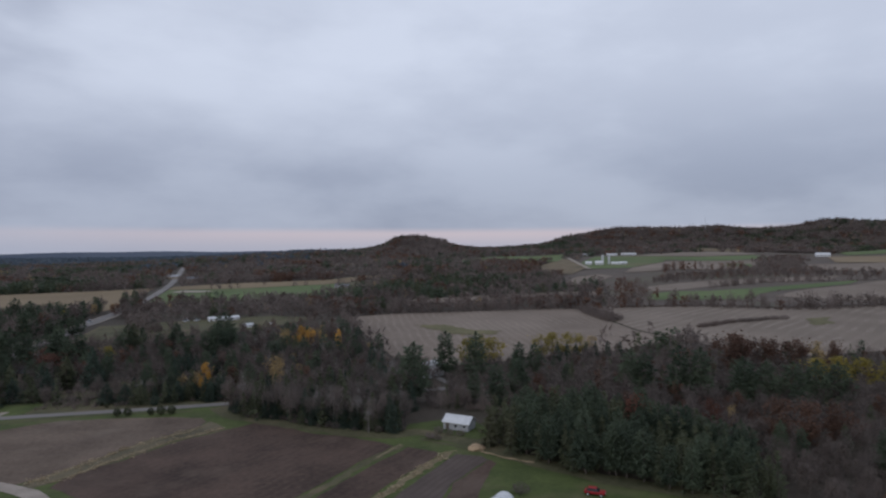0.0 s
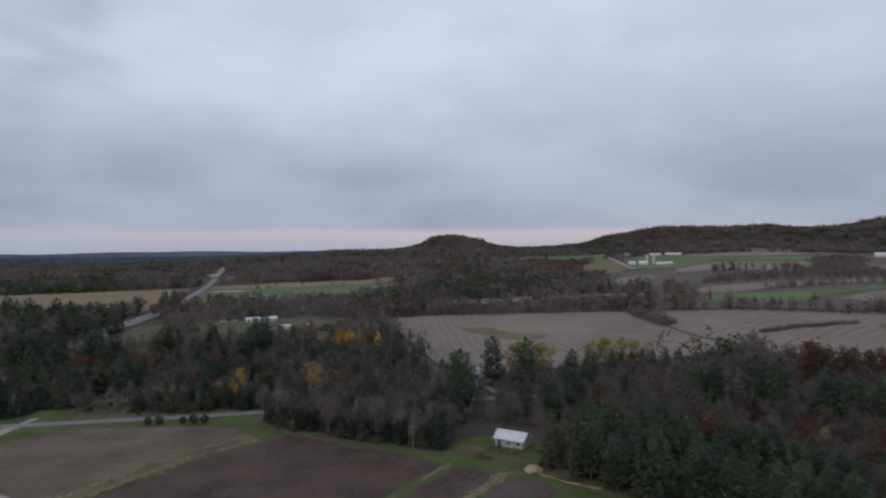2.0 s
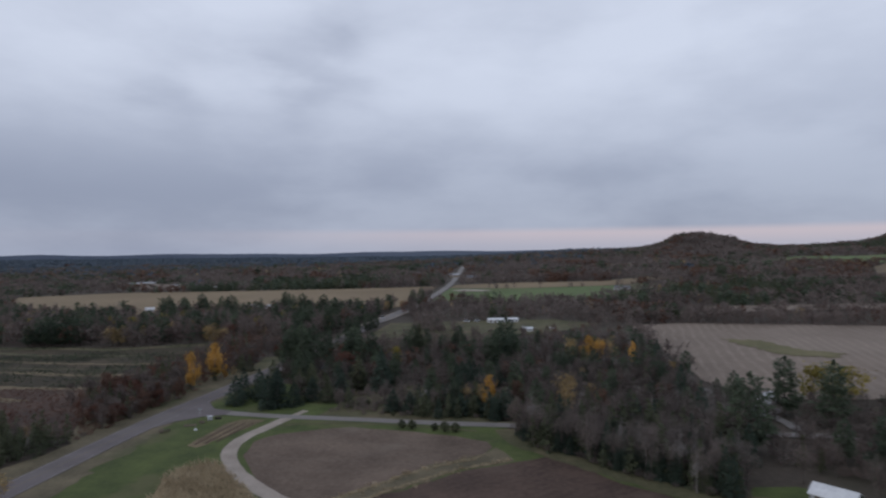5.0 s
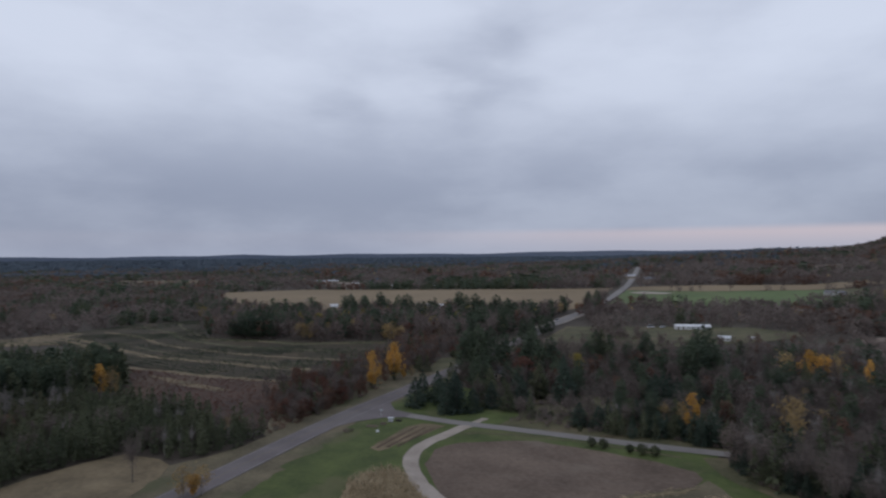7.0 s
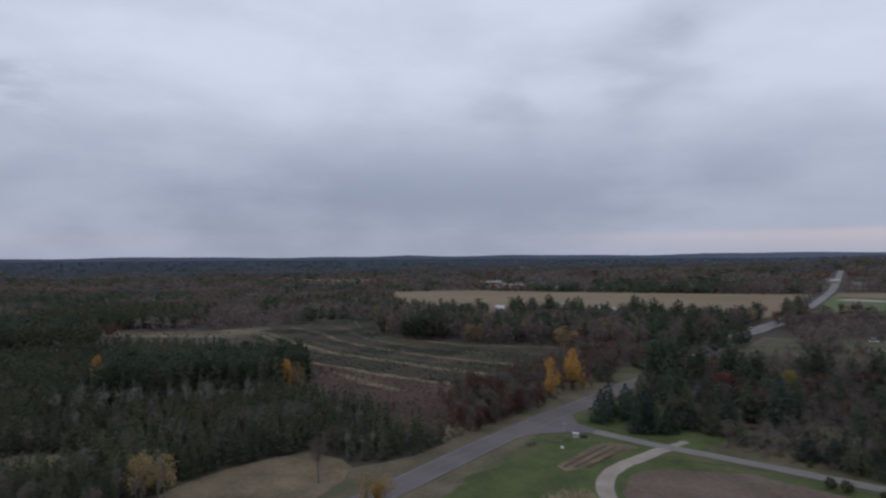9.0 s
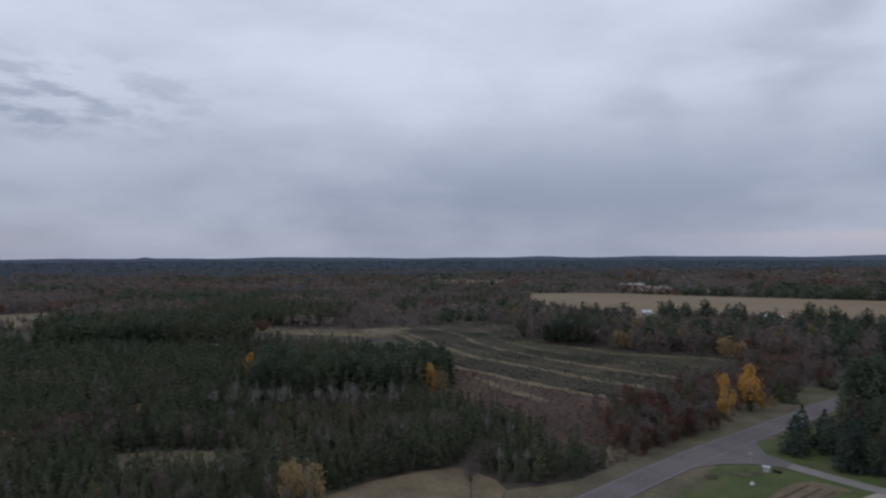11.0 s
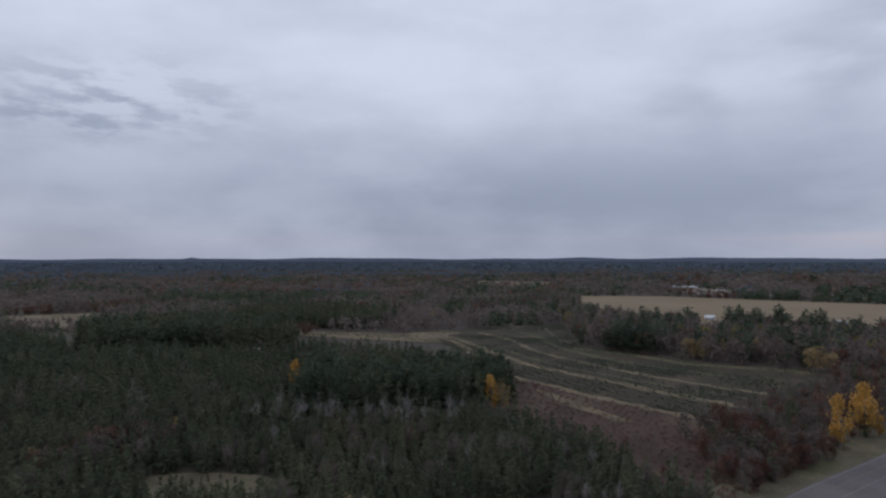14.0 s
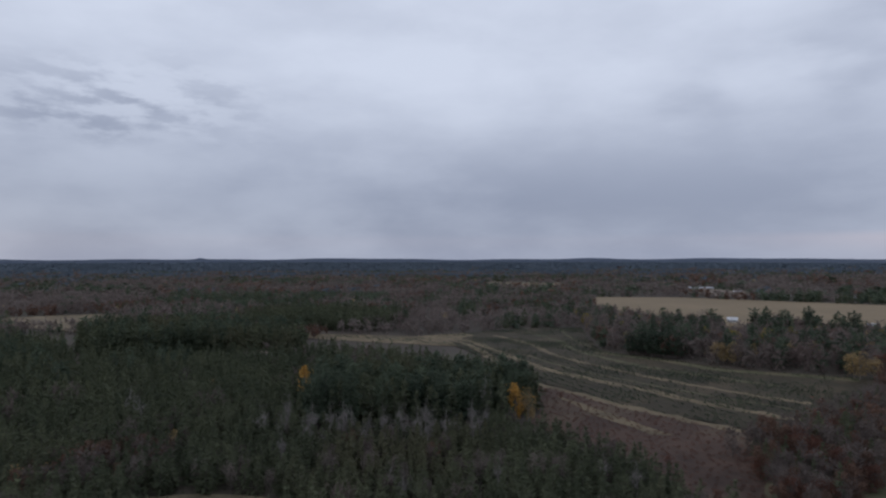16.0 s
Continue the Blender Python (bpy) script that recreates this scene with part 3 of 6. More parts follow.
field("tilled_field_2", [(12.8, 183.8), (20.5, 178.2), (28.8, 167), (34.3, 163), (44.5, 152.6), (48, 148.4), (36.5, 138.3), (28.5, 130), (16, 118), (8, 110), (-14, 124), (-32, 144), (-29.8, 150.6), (-20, 159), (-8.8, 171), (5.1, 179)], SOIL_DARK, 0.08, "tilled field of dark brown soil", rag=(4, 0.5))
field("tilled_field_3", [(51, 146.5), (57, 139.8), (57, 137), (39.9, 121.8), (26, 108), (16, 112), (30.5, 127)], SOIL_DARK, 0.08, "narrow bed of dark brown soil", rag=(4, 0.4))
field("tilled_field_4", [(61.3, 136.6), (66.6, 133.3), (67.2, 129.6), (53.6, 117.8), (44, 103), (30, 105), (45, 120.4)], SOIL_GREY, 0.08, "bed of greyish brown soil", rag=(4, 0.4))
field("tilled_field_5", [(67.4, 129.6), (68.2, 126.8), (60.3, 115.2), (52, 102), (44.5, 103), (54, 117.6)], SOIL_DARK, 0.08, "dark bed at the edge of the lawn", rag=(4, 0.4))
ribbon("straw_row_3", [(60.3, 138.2), (49.3, 128.4), (41.8, 121), (28, 107)], 2.2, STRAW, 0.12, "row of golden straw between soil beds", "straw", 1.5, 0.5, 0)
ribbon("grass_row", [(50, 148), (37.8, 137.6), (29.8, 128.8), (14, 113)], 2.4, ROUGH_GRASS, 0.12, "grassy row between soil beds", "grass strip", 1.5, 0.5, 0)
ribbon("straw_row_4", [(49.8, 148.6), (46, 145), (41, 140.2)], 0.8, STRAW, 0.16, "pale straw on the grassy row", "straw", 1.2, 0.3, 0)
field("north_brush", [(-84, 348), (-50, 345), (-20, 362), (0, 392), (-18, 402), (-40, 425), (-36, 458), (-78, 452)], ROUGH_GRASS, 0.08, "brushy olive meadow below the highway", clear=False)
field("lawn_fringe", [(-103.5, 60), (-103.5, 204), (-100.5, 206), (-98.5, 196), (-97, 180), (-97.5, 165), (-95, 148), (-94, 130), (-90, 110), (-88, 60)], SHOULDER, 0.055, "dry tan fringe of the lawn along the road", rag=(2.5, 1.3))
field("garden_strip", [(-84, 184.5), (-84.2, 194), (-83, 207), (-80, 212), (-72.5, 212), (-74.5, 203), (-78, 193), (-80.5, 183)], TAN_GRASS, 0.07, "brown garden strip in the lawn", rag=(3, 0.4))
for k in range(3):
    ribbon(f"garden_row_{k + 1}", [(-82.6 + 2.4 * k, 185.5 + 1.5 * k), (-81.8 + 2.6 * k, 196 + k), (-80.4 + 2.7 * k, 208)], 0.7, RUSSET_SCRUB, 0.12, "row of withered garden plants", "garden row", 3, 0.2, 0)
field("corn_ground", [(-77.5, 161), (-76, 168), (-72, 173), (-66.5, 170), (-61, 163), (-53, 154), (-47, 147), (-52, 130), (-74, 135), (-73, 150)], STRAW, 0.07, "ground strewn with dry corn", rag=(3, 0.5))

for k, (line, wide) in enumerate((([(-66, 206), (-50, 210), (-28, 209), (-6, 205)], 1.3), ([(74, 128), (70, 135), (63, 143), (56, 152)], 1.6))):
    ribbon(f"lawn_track_{k + 1}", line, wide, ROUGH_GRASS, 0.12, "faint worn track across the lawn", "track", 2, 0.4, 0)

# ---- roads ----
main_line = [(-107.5, -60), (-107.5, 40), (-107.8, 100), (-107.8, 150), (-107.8, 185), (-107, 215), (-105, 241), (-103.2, 268), (-101, 295), (-99, 318), (-95.5, 360), (-92, 405), (-89, 460), (-83, 520), (-76, 600), (-72, 690), (-70, 800), (-71, 890), (-77, 1058), (-84, 1250)]
ribbon("verge_1", main_line[:6], 13.0, SHOULDER, 0.06, "dry grassy verge along the road", "verge", 5, 0.9, 0)
ribbon("verge_2", main_line[5:12], 12.0, SHOULDER, 0.05, "narrow dry verge along the road", "verge", 5, 0.8, 0)
ribbon("road", main_line[:13], 8.2, ASPHALT, 0.16, "worn grey two-lane country road", "road", 5, 0.1, 5.5)
ribbon("highway", main_line[12:], 8.0, HIGHWAY, 0.165, "pale stretch of the country road", "road", 5, 0.1, 5.5)
ribbon("road_centre_line", main_line[:14], 0.22, PAINT_YELLOW, 0.175, "faded yellow centre line", "road marking", 5, 0, 0)
for off, tag in ((-3.5, "east"), (3.5, "west")):
    ribbon("road_edge_line_" + tag, [(x - off, y) for x, y in main_line[:9]], 0.16, WORN_PAINT, 0.18, "worn white edge line of the road", "road marking", 5, 0, 0)
side_line = [(-104, 225), (-97, 220.5), (-88, 218.9), (-72, 216.4), (-46, 214.7), (-20, 212.6), (4, 211), (40, 209), (78, 205.5), (100, 203.5)]
ribbon("side_verge", [(-62, 216.4), (-46, 215.5), (-20, 213.5), (4, 212), (40, 210), (78, 206.5)], 6.4, ROUGH_GRASS, 0.04, "rough grass along the side road", "verge", 4, 0.7, 0)
ribbon("side_road", side_line, 4.6, SIDE_ASPHALT, 0.15, "pale narrow side road", "road", 4, 0.12, 2.0)
drive_line = [(-65.5, 217), (-67.5, 211), (-69.3, 203), (-71.5, 194), (-71.4, 185), (-68.3, 176.5), (-63, 168), (-56.5, 161), (-49.5, 154.3), (-42, 148.5), (-33, 139), (-26, 120), (-24, 90), (-25, 50)]
ribbon("gravel_drive", drive_line, 4.0, GRAVEL, 0.13, "curving pale gravel drive", "driveway", 3, 0.2, 2.0)
ribbon("gravel_spur", [(-65.5, 218), (-64.6, 221), (-63.8, 224)], 2.4, GRAVEL, 0.12, "short gravel spur into the trees", "driveway", 3, 0.2, 1.5)
ribbon("farm_lane", [(614, 1043), (556, 906), (506, 791)], 7.0, GRAVEL, 1.6, "pale farm lane up the slope", "driveway", 10, 0.5, 2)
ribbon("highway_apron", [(-93, 440), (-89, 470), (-84, 505), (-81, 525)], 12.0, GRAVEL, 0.10, "pale gravel lot along the highway", "driveway", 6, 0.6, 1)
ribbon("yard_lane", [(-75, 338), (-82, 343), (-96, 346)], 6.0, GRAVEL, 0.12, "pale gravel yard among trees", "driveway", 4, 0.5, 2)
ribbon("east_lane", [(74, 262), (84, 226), (86, 206)], 3.5, SIDE_ASPHALT, 0.12, "lane beside a white house", "driveway", 4, 0.3, 3)


field("junction", [(-104, 237), (-99.5, 229.5), (-95.5, 223.8), (-88, 221.4), (-88, 216.4), (-94.5, 213.4), (-100, 207.4), (-104, 198)], ASPHALT, 0.165, "flared pale mouth of the side road", "road", clear=False, rag=(3, 0.1))
ribbon("grass_strip_5", [(-360, 400), (-330, 375), (-292, 350), (-262, 340)], 2.0, ROUGH_GRASS, 0.14, "dry tan grass strip between planted rows", "grass strip", 4, 0.5, 0)
ribbon("grass_strip_6", [(-300, 303), (-255, 290), (-205, 287), (-160, 290)], 1.8, ROUGH_GRASS, 0.14, "dry tan grass strip between planted rows", "grass strip", 4, 0.5, 0)


# ---- trees ----
R = np.random.default_rng(7)


def scraps(centres, size, slim=0.6, up=0.0, way=None, face=None, loose=0.45):
    """A triangle at each centre: leaves, needles or twig tips. way: where it points; face: where its flat side turns, loosely; else at random."""
    n = len(centres)
    a = R.normal(size=(n, 3))
    a[:, 2] += up
    if way is not None:
        a = a * 0.55 + way
    a /= np.linalg.norm(a, axis=1, keepdims=True)
    b = np.cross(a, R.normal(size=(n, 3)) if face is None else face + R.normal(size=(n, 3)) * loose)
    b /= np.linalg.norm(b, axis=1, keepdims=True)
    s = (np.asarray(size) * R.uniform(0.6, 1.4, n))[:, None]
    v = np.stack([centres - a * s * 0.5 - b * s * slim * 0.5, centres - a * s * 0.5 + b * s * slim * 0.5, centres + a * s * 0.6], 1)
    return v.reshape(-1, 3), np.arange(3 * n).reshape(-1, 3)


def limb(p, q, r0, r1, sides=4):
    p, q = np.asarray(p, float), np.asarray(q, float)
    d = (q - p) / np.linalg.norm(q - p)
    a = np.cross(d, (0.3, 0.5, 0.81) if abs(d[2]) < 0.9 else (1, 0, 0))
    a /= np.linalg.norm(a)
    b = np.cross(d, a)
    t = np.arange(sides) * 2 * np.pi / sides
    ring = np.cos(t)[:, None] * a + np.sin(t)[:, None] * b
    v = np.concatenate([p + r0 * ring, q + r1 * ring])
    f = []
    for k in range(sides):
        j = (k + 1) % sides
        f += [(k, j, sides + j), (k, sides + j, sides + k)]
    return v, np.array(f)


def joined(pieces):
    vs, fs, n = [], [], 0
    for v, f in pieces:
        vs.append(v)
        fs.append(f + n)
        n += len(v)
    return np.concatenate(vs), np.concatenate(fs)


def conifer(height, wide, bare, dense, size, power, droop=-0.15, ragged_top=0.15):
    """Trunk and crown of a conifer: whorls of boughs, each with tufts of needles."""
    lean = R.uniform(-0.015, 0.015, 2)
    trunk = limb((0, 0, -0.3), (lean[0] * height, lean[1] * height, height * 0.97), height * 0.016, 0.03, 5)
    spots, sizes, ways, faces = [], [], [], []
    levels = max(8, int(height / 1.0))
    for k in range(levels):
        f = k / (levels - 1)
        z = height * (bare + (1 - bare) * f)
        taper = min(1.0, 0.55 + f * 2.2) if bare > 0.08 else 1.0
        reach = wide * taper * (1 - f) ** power * R.uniform(1 - ragged_top, 1 + ragged_top) + 0.25
        turn = R.uniform(0, 2 * np.pi)
        boughs = 6 if f < 0.75 else 4
        for b in range(boughs):
            ang = turn + (b + R.uniform(-0.3, 0.3)) * 2 * np.pi / boughs
            far = reach * R.uniform(0.75, 1.12)
            for _ in range(dense):
                g = R.uniform(0.2, 1.0) ** 0.6
                side = R.normal() * 0.24 * far
                spots.append((np.cos(ang) * far * g - np.sin(ang) * side, np.sin(ang) * far * g + np.cos(ang) * side, z + droop * far * g + R.normal() * 0.3))
                sizes.append(size * (1.15 - 0.4 * f))
                ways.append((np.cos(ang), np.sin(ang), -0.35 + 0.6 * f))
                faces.append((0.6 * np.cos(ang), 0.6 * np.sin(ang), 0.85))
    spots.append((lean[0] * height, lean[1] * height, height))
    sizes.append(size * 0.8)
    ways.append((0, 0, 1))
    faces.append((1, 0, 0))
    return trunk, scraps(np.array(spots), np.array(sizes), 0.5, 0.0, np.array(ways), np.array(faces))


def broadleaf(height, wide, tips, size, slim, start=0.3, up=0.6, clump=0.9, full=0.0):
    """Trunk with limbs and a crown of tufts at the ends of the limbs."""
    pieces = [limb((0, 0, -0.3), (R.normal() * 0.2, R.normal() * 0.2, height * 0.55), height * 0.017, height * 0.010, 5)]
    ends = []
    for k in range(8):
        ang = k * 2.4 + R.uniform(-0.4, 0.4)
        z0 = height * R.uniform(start, 0.55)
        reach = wide * R.uniform(0.45, 0.95)
        z1 = min(height * 0.97, z0 + reach * R.uniform(0.9, 1.6) + height * 0.08)
        q = (np.cos(ang) * reach, np.sin(ang) * reach, z1)
        pieces.append(limb((0, 0, z0), q, height * 0.008, height * 0.002, 3))
        ends.append(((0, 0, z0), q))
    ends.append(((0, 0, height * 0.5), (R.normal() * 0.4, R.normal() * 0.4, height * 0.98)))
    pieces.append(limb(*ends[-1], height * 0.009, 0.03, 3))
    p = np.array([e[0] for e in ends])
    q = np.array([e[1] for e in ends])
    pick = R.integers(0, len(ends), tips)
    f = R.uniform(0.45, 1.05, tips)[:, None]
    c = p[pick] + (q[pick] - p[pick]) * f + R.normal(size=(tips, 3)) * clump * wide * 0.27
    # rounded masses of leaves fill the crown
    balls = R.normal(size=(10, 3))
    balls /= np.linalg.norm(balls, axis=1, keepdims=True)
    balls = balls * (wide * 0.62, wide * 0.62, height * (1 - start) * 0.38) + (0, 0, height * (start + (1 - start) * 0.52))
    out = R.normal(size=(tips, 3))
    out /= np.linalg.norm(out, axis=1, keepdims=True)
    mass = balls[R.integers(0, 10, tips)] + out * R.uniform(0.5, 1.0, tips)[:, None] * (wide * 0.42, wide * 0.42, height * (1 - start) * 0.2)
    c = np.where(R.uniform(size=(tips, 1)) < full, mass, c)
    face = None if slim < 0.3 else out + (0, 0, 0.6)
    c[:, 2] = np.clip(c[:, 2], height * start * 0.8, height * 1.02)
    return joined(pieces), scraps(c, size, slim, up, None, face)


def bush(height, wide, tips, size, slim=0.8):
    """A low round shrub on short stems."""
    stems = [limb((0, 0, -0.5), (np.cos(k * 1.6) * wide * 0.5, np.sin(k * 1.6) * wide * 0.5, height * 0.8), 0.05, 0.02, 3) for k in range(4)]
    d = R.normal(size=(tips, 3))
    d /= np.linalg.norm(d, axis=1, keepdims=True)
    d *= R.uniform(0.55, 1.0, tips)[:, None]
    c = d * (wide, wide, height * 0.5) + (0, 0, height * 0.52)
    return joined(stems), scraps(c, size, slim, 0.2, None, None if slim < 0.3 else d + (0, 0, 0.5))


KINDS = {}


def kind(key, name, label, category, trunk_mat, crown_mat, makes):
    KINDS[key] = dict(name=name, label=label, category=category, mats=(trunk_mat, crown_mat), makes=makes, things=[], group=name + "s")


kind("pine", "pine_tree", "dark green pine with a ragged conical crown", "tree", BARK, PINE, [conifer(13, 2.5 + 0.25 * k, 0.12 - 0.03 * k, 15, 0.72, 0.72 + 0.06 * k, -0.12 - 0.06 * k, 0.3) for k in range(4)])
kind("farpine", "far_pine_tree", "far pine with blue haze painted into its colour", "tree", BARK, FAR_PINE_HAZE, [conifer(13, 5.6, 0.05, 6, 1.9, 0.3) for _ in range(2)])
kind("whitepine", "white_pine_tree", "tall dark pine with broad layered boughs", "tree", BARK, DARK_PINE, [conifer(16, 4.2, 0.16, 14, 1.05, 0.34, -0.05, 0.35) for _ in range(4)])
kind("spruce", "spruce_tree", "dark pointed spruce with boughs to the ground", "tree", BARK, SPRUCE, [conifer(11, 3.1, 0.03, 15, 0.80, 0.7, -0.22) for _ in range(3)])
kind("bare", "bare_tree", "leafless grey-brown tree with fine twigs", "tree", BARK, TWIG, [broadleaf(13, 3.5, 800, 1.25, 0.075, 0.25, 1.0, 1.1, full=0.3) for _ in range(5)])
kind("brown", "brown_tree", "grey-brown tree nearly bare of leaves", "tree", BARK, BROWN, [broadleaf(13, 4.2, 900, 0.75, 0.34, 0.12, 0.5, 1.2, full=0.8) for _ in range(4)])
kind("aspen", "aspen_tree", "slender leafless aspen with pale bark", "tree", PALE_BARK, PALE_TWIG, [broadleaf(14, 2.0, 320, 1.2, 0.07, 0.35, 1.4) for _ in range(3)])
kind("russet", "russet_oak_tree", "oak with withered russet leaves", "tree", BARK, RUSSET, [broadleaf(12, 4.2, 1000, 0.58, 0.8, 0.12, 0.2, 1.3, full=0.9) for _ in range(3)])
kind("red", "red_maple_tree", "maple with dark red leaves", "tree", BARK, RED, [broadleaf(9, 3.6, 800, 0.45, 0.8, 0.12, 0.2, 1.3, full=0.75) for _ in range(2)])
kind("yellow", "yellow_tree", "small tree with bright yellow leaves", "tree", PALE_BARK, YELLOW, [broadleaf(10, 2.7, 850, 0.5, 0.8, 0.10, 0.3, 1.2, full=0.88) for _ in range(3)])
kind("gold", "gold_tree", "half-bare tree with faded gold leaves", "tree", PALE_BARK, GOLD, [broadleaf(10, 2.9, 620, 0.45, 0.7, 0.15, 0.3, 1.2, full=0.7) for _ in range(3)])
kind("olive", "willow_tree", "round willow with yellow-green leaves", "tree", BARK, OLIVE, [broadleaf(11, 4.6, 900, 0.64, 0.6, 0.05, 0.1, 1.4, full=0.92) for _ in range(2)])
kind("shrub", "shrub", "round dark green shrub", "shrub", BARK, SHRUB, [bush(2.6, 1.35, 240, 0.42)])
kind("redbrush", "red_brush", "reddish brown leafless bush", "shrub", BARK, RED_TWIG, [bush(2.0, 1.8, 260, 0.5, 0.25) for _ in range(2)])
kind("brush", "brush", "leafless brown bush of fine twigs", "shrub", BARK, TWIG, [bush(2.4, 1.7, 220, 0.9, 0.1) for _ in range(2)])


def protos(key):
    """The thing of each variant of a kind, at its first place."""
    k = KINDS[key]
    if not k["things"]:
        for trunk, crown in k["makes"]:
            ob = tagged(new(k["name"]), k["label"], k["category"], k["group"])
            for name, (v, f), m in (("trunk", trunk, k["mats"][0]), ("crown", crown, k["mats"][1])):
                p = new(name, obj_mesh(name, v, f, [m]))
                p.parent = ob
            k["things"].append([ob, False])
    return k["things"]


def stand(key, x, y, scale=1.0, slim=1.0, turn=None, label=""):
    """One tree as a thing of its own."""
    some = protos(key)
    row = some[int(R.integers(0, len(some)))]
    turn = R.uniform(0, 2 * np.pi) if turn is None else turn
    m = Matrix.Translation((x, y, gz(x, y))) @ Matrix.Rotation(turn, 4, "Z") @ Matrix.Diagonal((scale * slim, scale * slim, scale, 1))
    if row[1]:
        ob = copy_thing(row[0], m)
    else:
        ob, row[1] = row[0], True
    ob.matrix_basis = m
    return tagged(ob, label)


def lowpoly(key, tris, ground=False):
    """Cheaper variants of a kind for woods farther off."""
    out = []
    for trunk, (v, f) in KINDS[key]["makes"]:
        n = len(f)
        keep = R.permutation(n)[:tris]
        grow = math.sqrt(n / max(1, len(keep))) ** 0.85
        t = v.reshape(-1, 3, 3)[keep].copy()
        if ground:
            low, top = t[:, :, 2].min(), t[:, :, 2].max()
            t[:, :, 2] = (t[:, :, 2] - low) * top / (top - low) - 0.3
        mid = t.mean(1, keepdims=True)
        out.append((trunk if tris > 130 else None, ((mid + (t - mid) * grow).reshape(-1, 3), np.arange(3 * len(keep)).reshape(-1, 3))))
    return out


def woods(name, key, pts, makes, label, scales, tall=1.0):
    """Many trees of a kind in one mesh."""
    if not len(pts):
        return None
    k = KINDS[key]
    vs, fs, ms, n = [], [], [], 0
    which = R.integers(0, len(makes), len(pts))
    z = ground_z(pts[:, 0], pts[:, 1])
    for i, (trunk, crown) in enumerate(makes):
        idx = np.nonzero(which == i)[0]
        if not len(idx):
            continue
        a = R.uniform(0, 2 * np.pi, len(idx))
        s = scales[idx]
        wide = s * R.uniform(0.85, 1.15, len(idx))
        for slot, piece in ((0, trunk), (1, crown)):
            if piece is None:
                continue
            v, f = piece
            x = (np.cos(a)[:, None] * v[:, 0] - np.sin(a)[:, None] * v[:, 1]) * wide[:, None] + pts[idx, 0][:, None]
            y = (np.sin(a)[:, None] * v[:, 0] + np.cos(a)[:, None] * v[:, 1]) * wide[:, None] + pts[idx, 1][:, None]
            zz = v[:, 2] * s[:, None] * tall + z[idx][:, None]
            vs.append(np.stack([x, y, zz], -1).reshape(-1, 3))
            fs.append((f[None] + (np.arange(len(idx)) * len(v))[:, None, None]).reshape(-1, 3) + n)
            ms.append(np.full(len(idx) * len(f), slot))
            n += len(idx) * len(v)
    me = obj_mesh(name, np.concatenate(vs), np.concatenate(fs), list(k["mats"]), np.concatenate(ms))
    return tagged(new(name, me), label, "trees", kind="stuff")


def grid_points(x0, x1, y0, y1, step):
    nx, ny = int((x1 - x0) / step), int((y1 - y0) / step)
    xx, yy = np.meshgrid(np.arange(nx), np.arange(ny))
    x = x0 + (xx.ravel() + R.uniform(0.05, 0.95, nx * ny)) * step
    y = y0 + (yy.ravel() + R.uniform(0.05, 0.95, nx * ny)) * step
    return x, y


def open_land(x, y):
    """Whether points are free of fields and roads."""
    free = np.ones(len(x), bool)
    for pts in CLEAR:
        free &= ~inside(x, y, pts)
    for line, far in ROADS:
        free &= away(x, y, line) > far
    return free


def patchy(x, y, size, seed):
    """Smooth noise from -1 to 1 over patches of about that size."""
    r = np.random.default_rng(seed)
    out = np.zeros(len(x))
    for k in range(7):
        a, p, f = r.uniform(0, 2 * np.pi), r.uniform(0, 2 * np.pi), r.uniform(0.6, 1.7)
        out += np.sin((np.cos(a) * x + np.sin(a) * y) * f * 2 * np.pi / size + p)
    return out / 3.0


SPOTS = {}


def hedge(line, wide, step, mix, scale=(0.6, 1.0)):
    """A row of trees along a line, kept for planting below."""
    for x, y in rounded(line, step):
        x, y = x + R.normal() * wide, y + R.normal() * wide
        names = list(mix)
        p = np.array([mix[n] for n in names], float)
        key = names[int(R.choice(len(names), p=p / p.sum()))]
        SPOTS.setdefault(key, []).append(np.array([[x, y, R.uniform(*scale)]]))


def zone(pts, step, mix, scale=(0.8, 1.15), loose=False):
    """Trees of a mix of kinds over a piece of land, kept for planting below."""
    xs, ys = [p[0] for p in pts], [p[1] for p in pts]
    x, y = grid_points(min(xs), max(xs), min(ys), max(ys), step)
    ok = inside(x, y, pts) & (loose | open_land(x, y))
    x, y = x[ok], y[ok]
    names = list(mix)
    p = np.array([mix[n] for n in names], float)
    pick = R.choice(len(names), len(x), p=p / p.sum())
    s = R.uniform(*scale, len(x))
    for i, n in enumerate(names):
        SPOTS.setdefault(n, []).append(np.stack([x, y, s], 1)[pick == i])


# ---- what grows where ----
CLEAR.append([(-320, 552), (-300, 552), (-258, 462), (-278, 456)])
CLEAR.append([(-95, 440), (-80, 520), (-62, 455), (-50, 385), (-72, 380), (-86, 410)])
CLEAR.append([(-216, 212), (-203, 213), (-192, 203), (-189, 193), (-202, 196)])
# pine block beyond the homestead
zone([(72, 149), (88, 158), (112, 150), (124, 130), (122, 100), (112, 78), (100, 92), (94, 102), (85, 111), (77, 123), (70, 138)], 3.6, {"pine": 2, "whitepine": 1}, (0.6, 0.84))
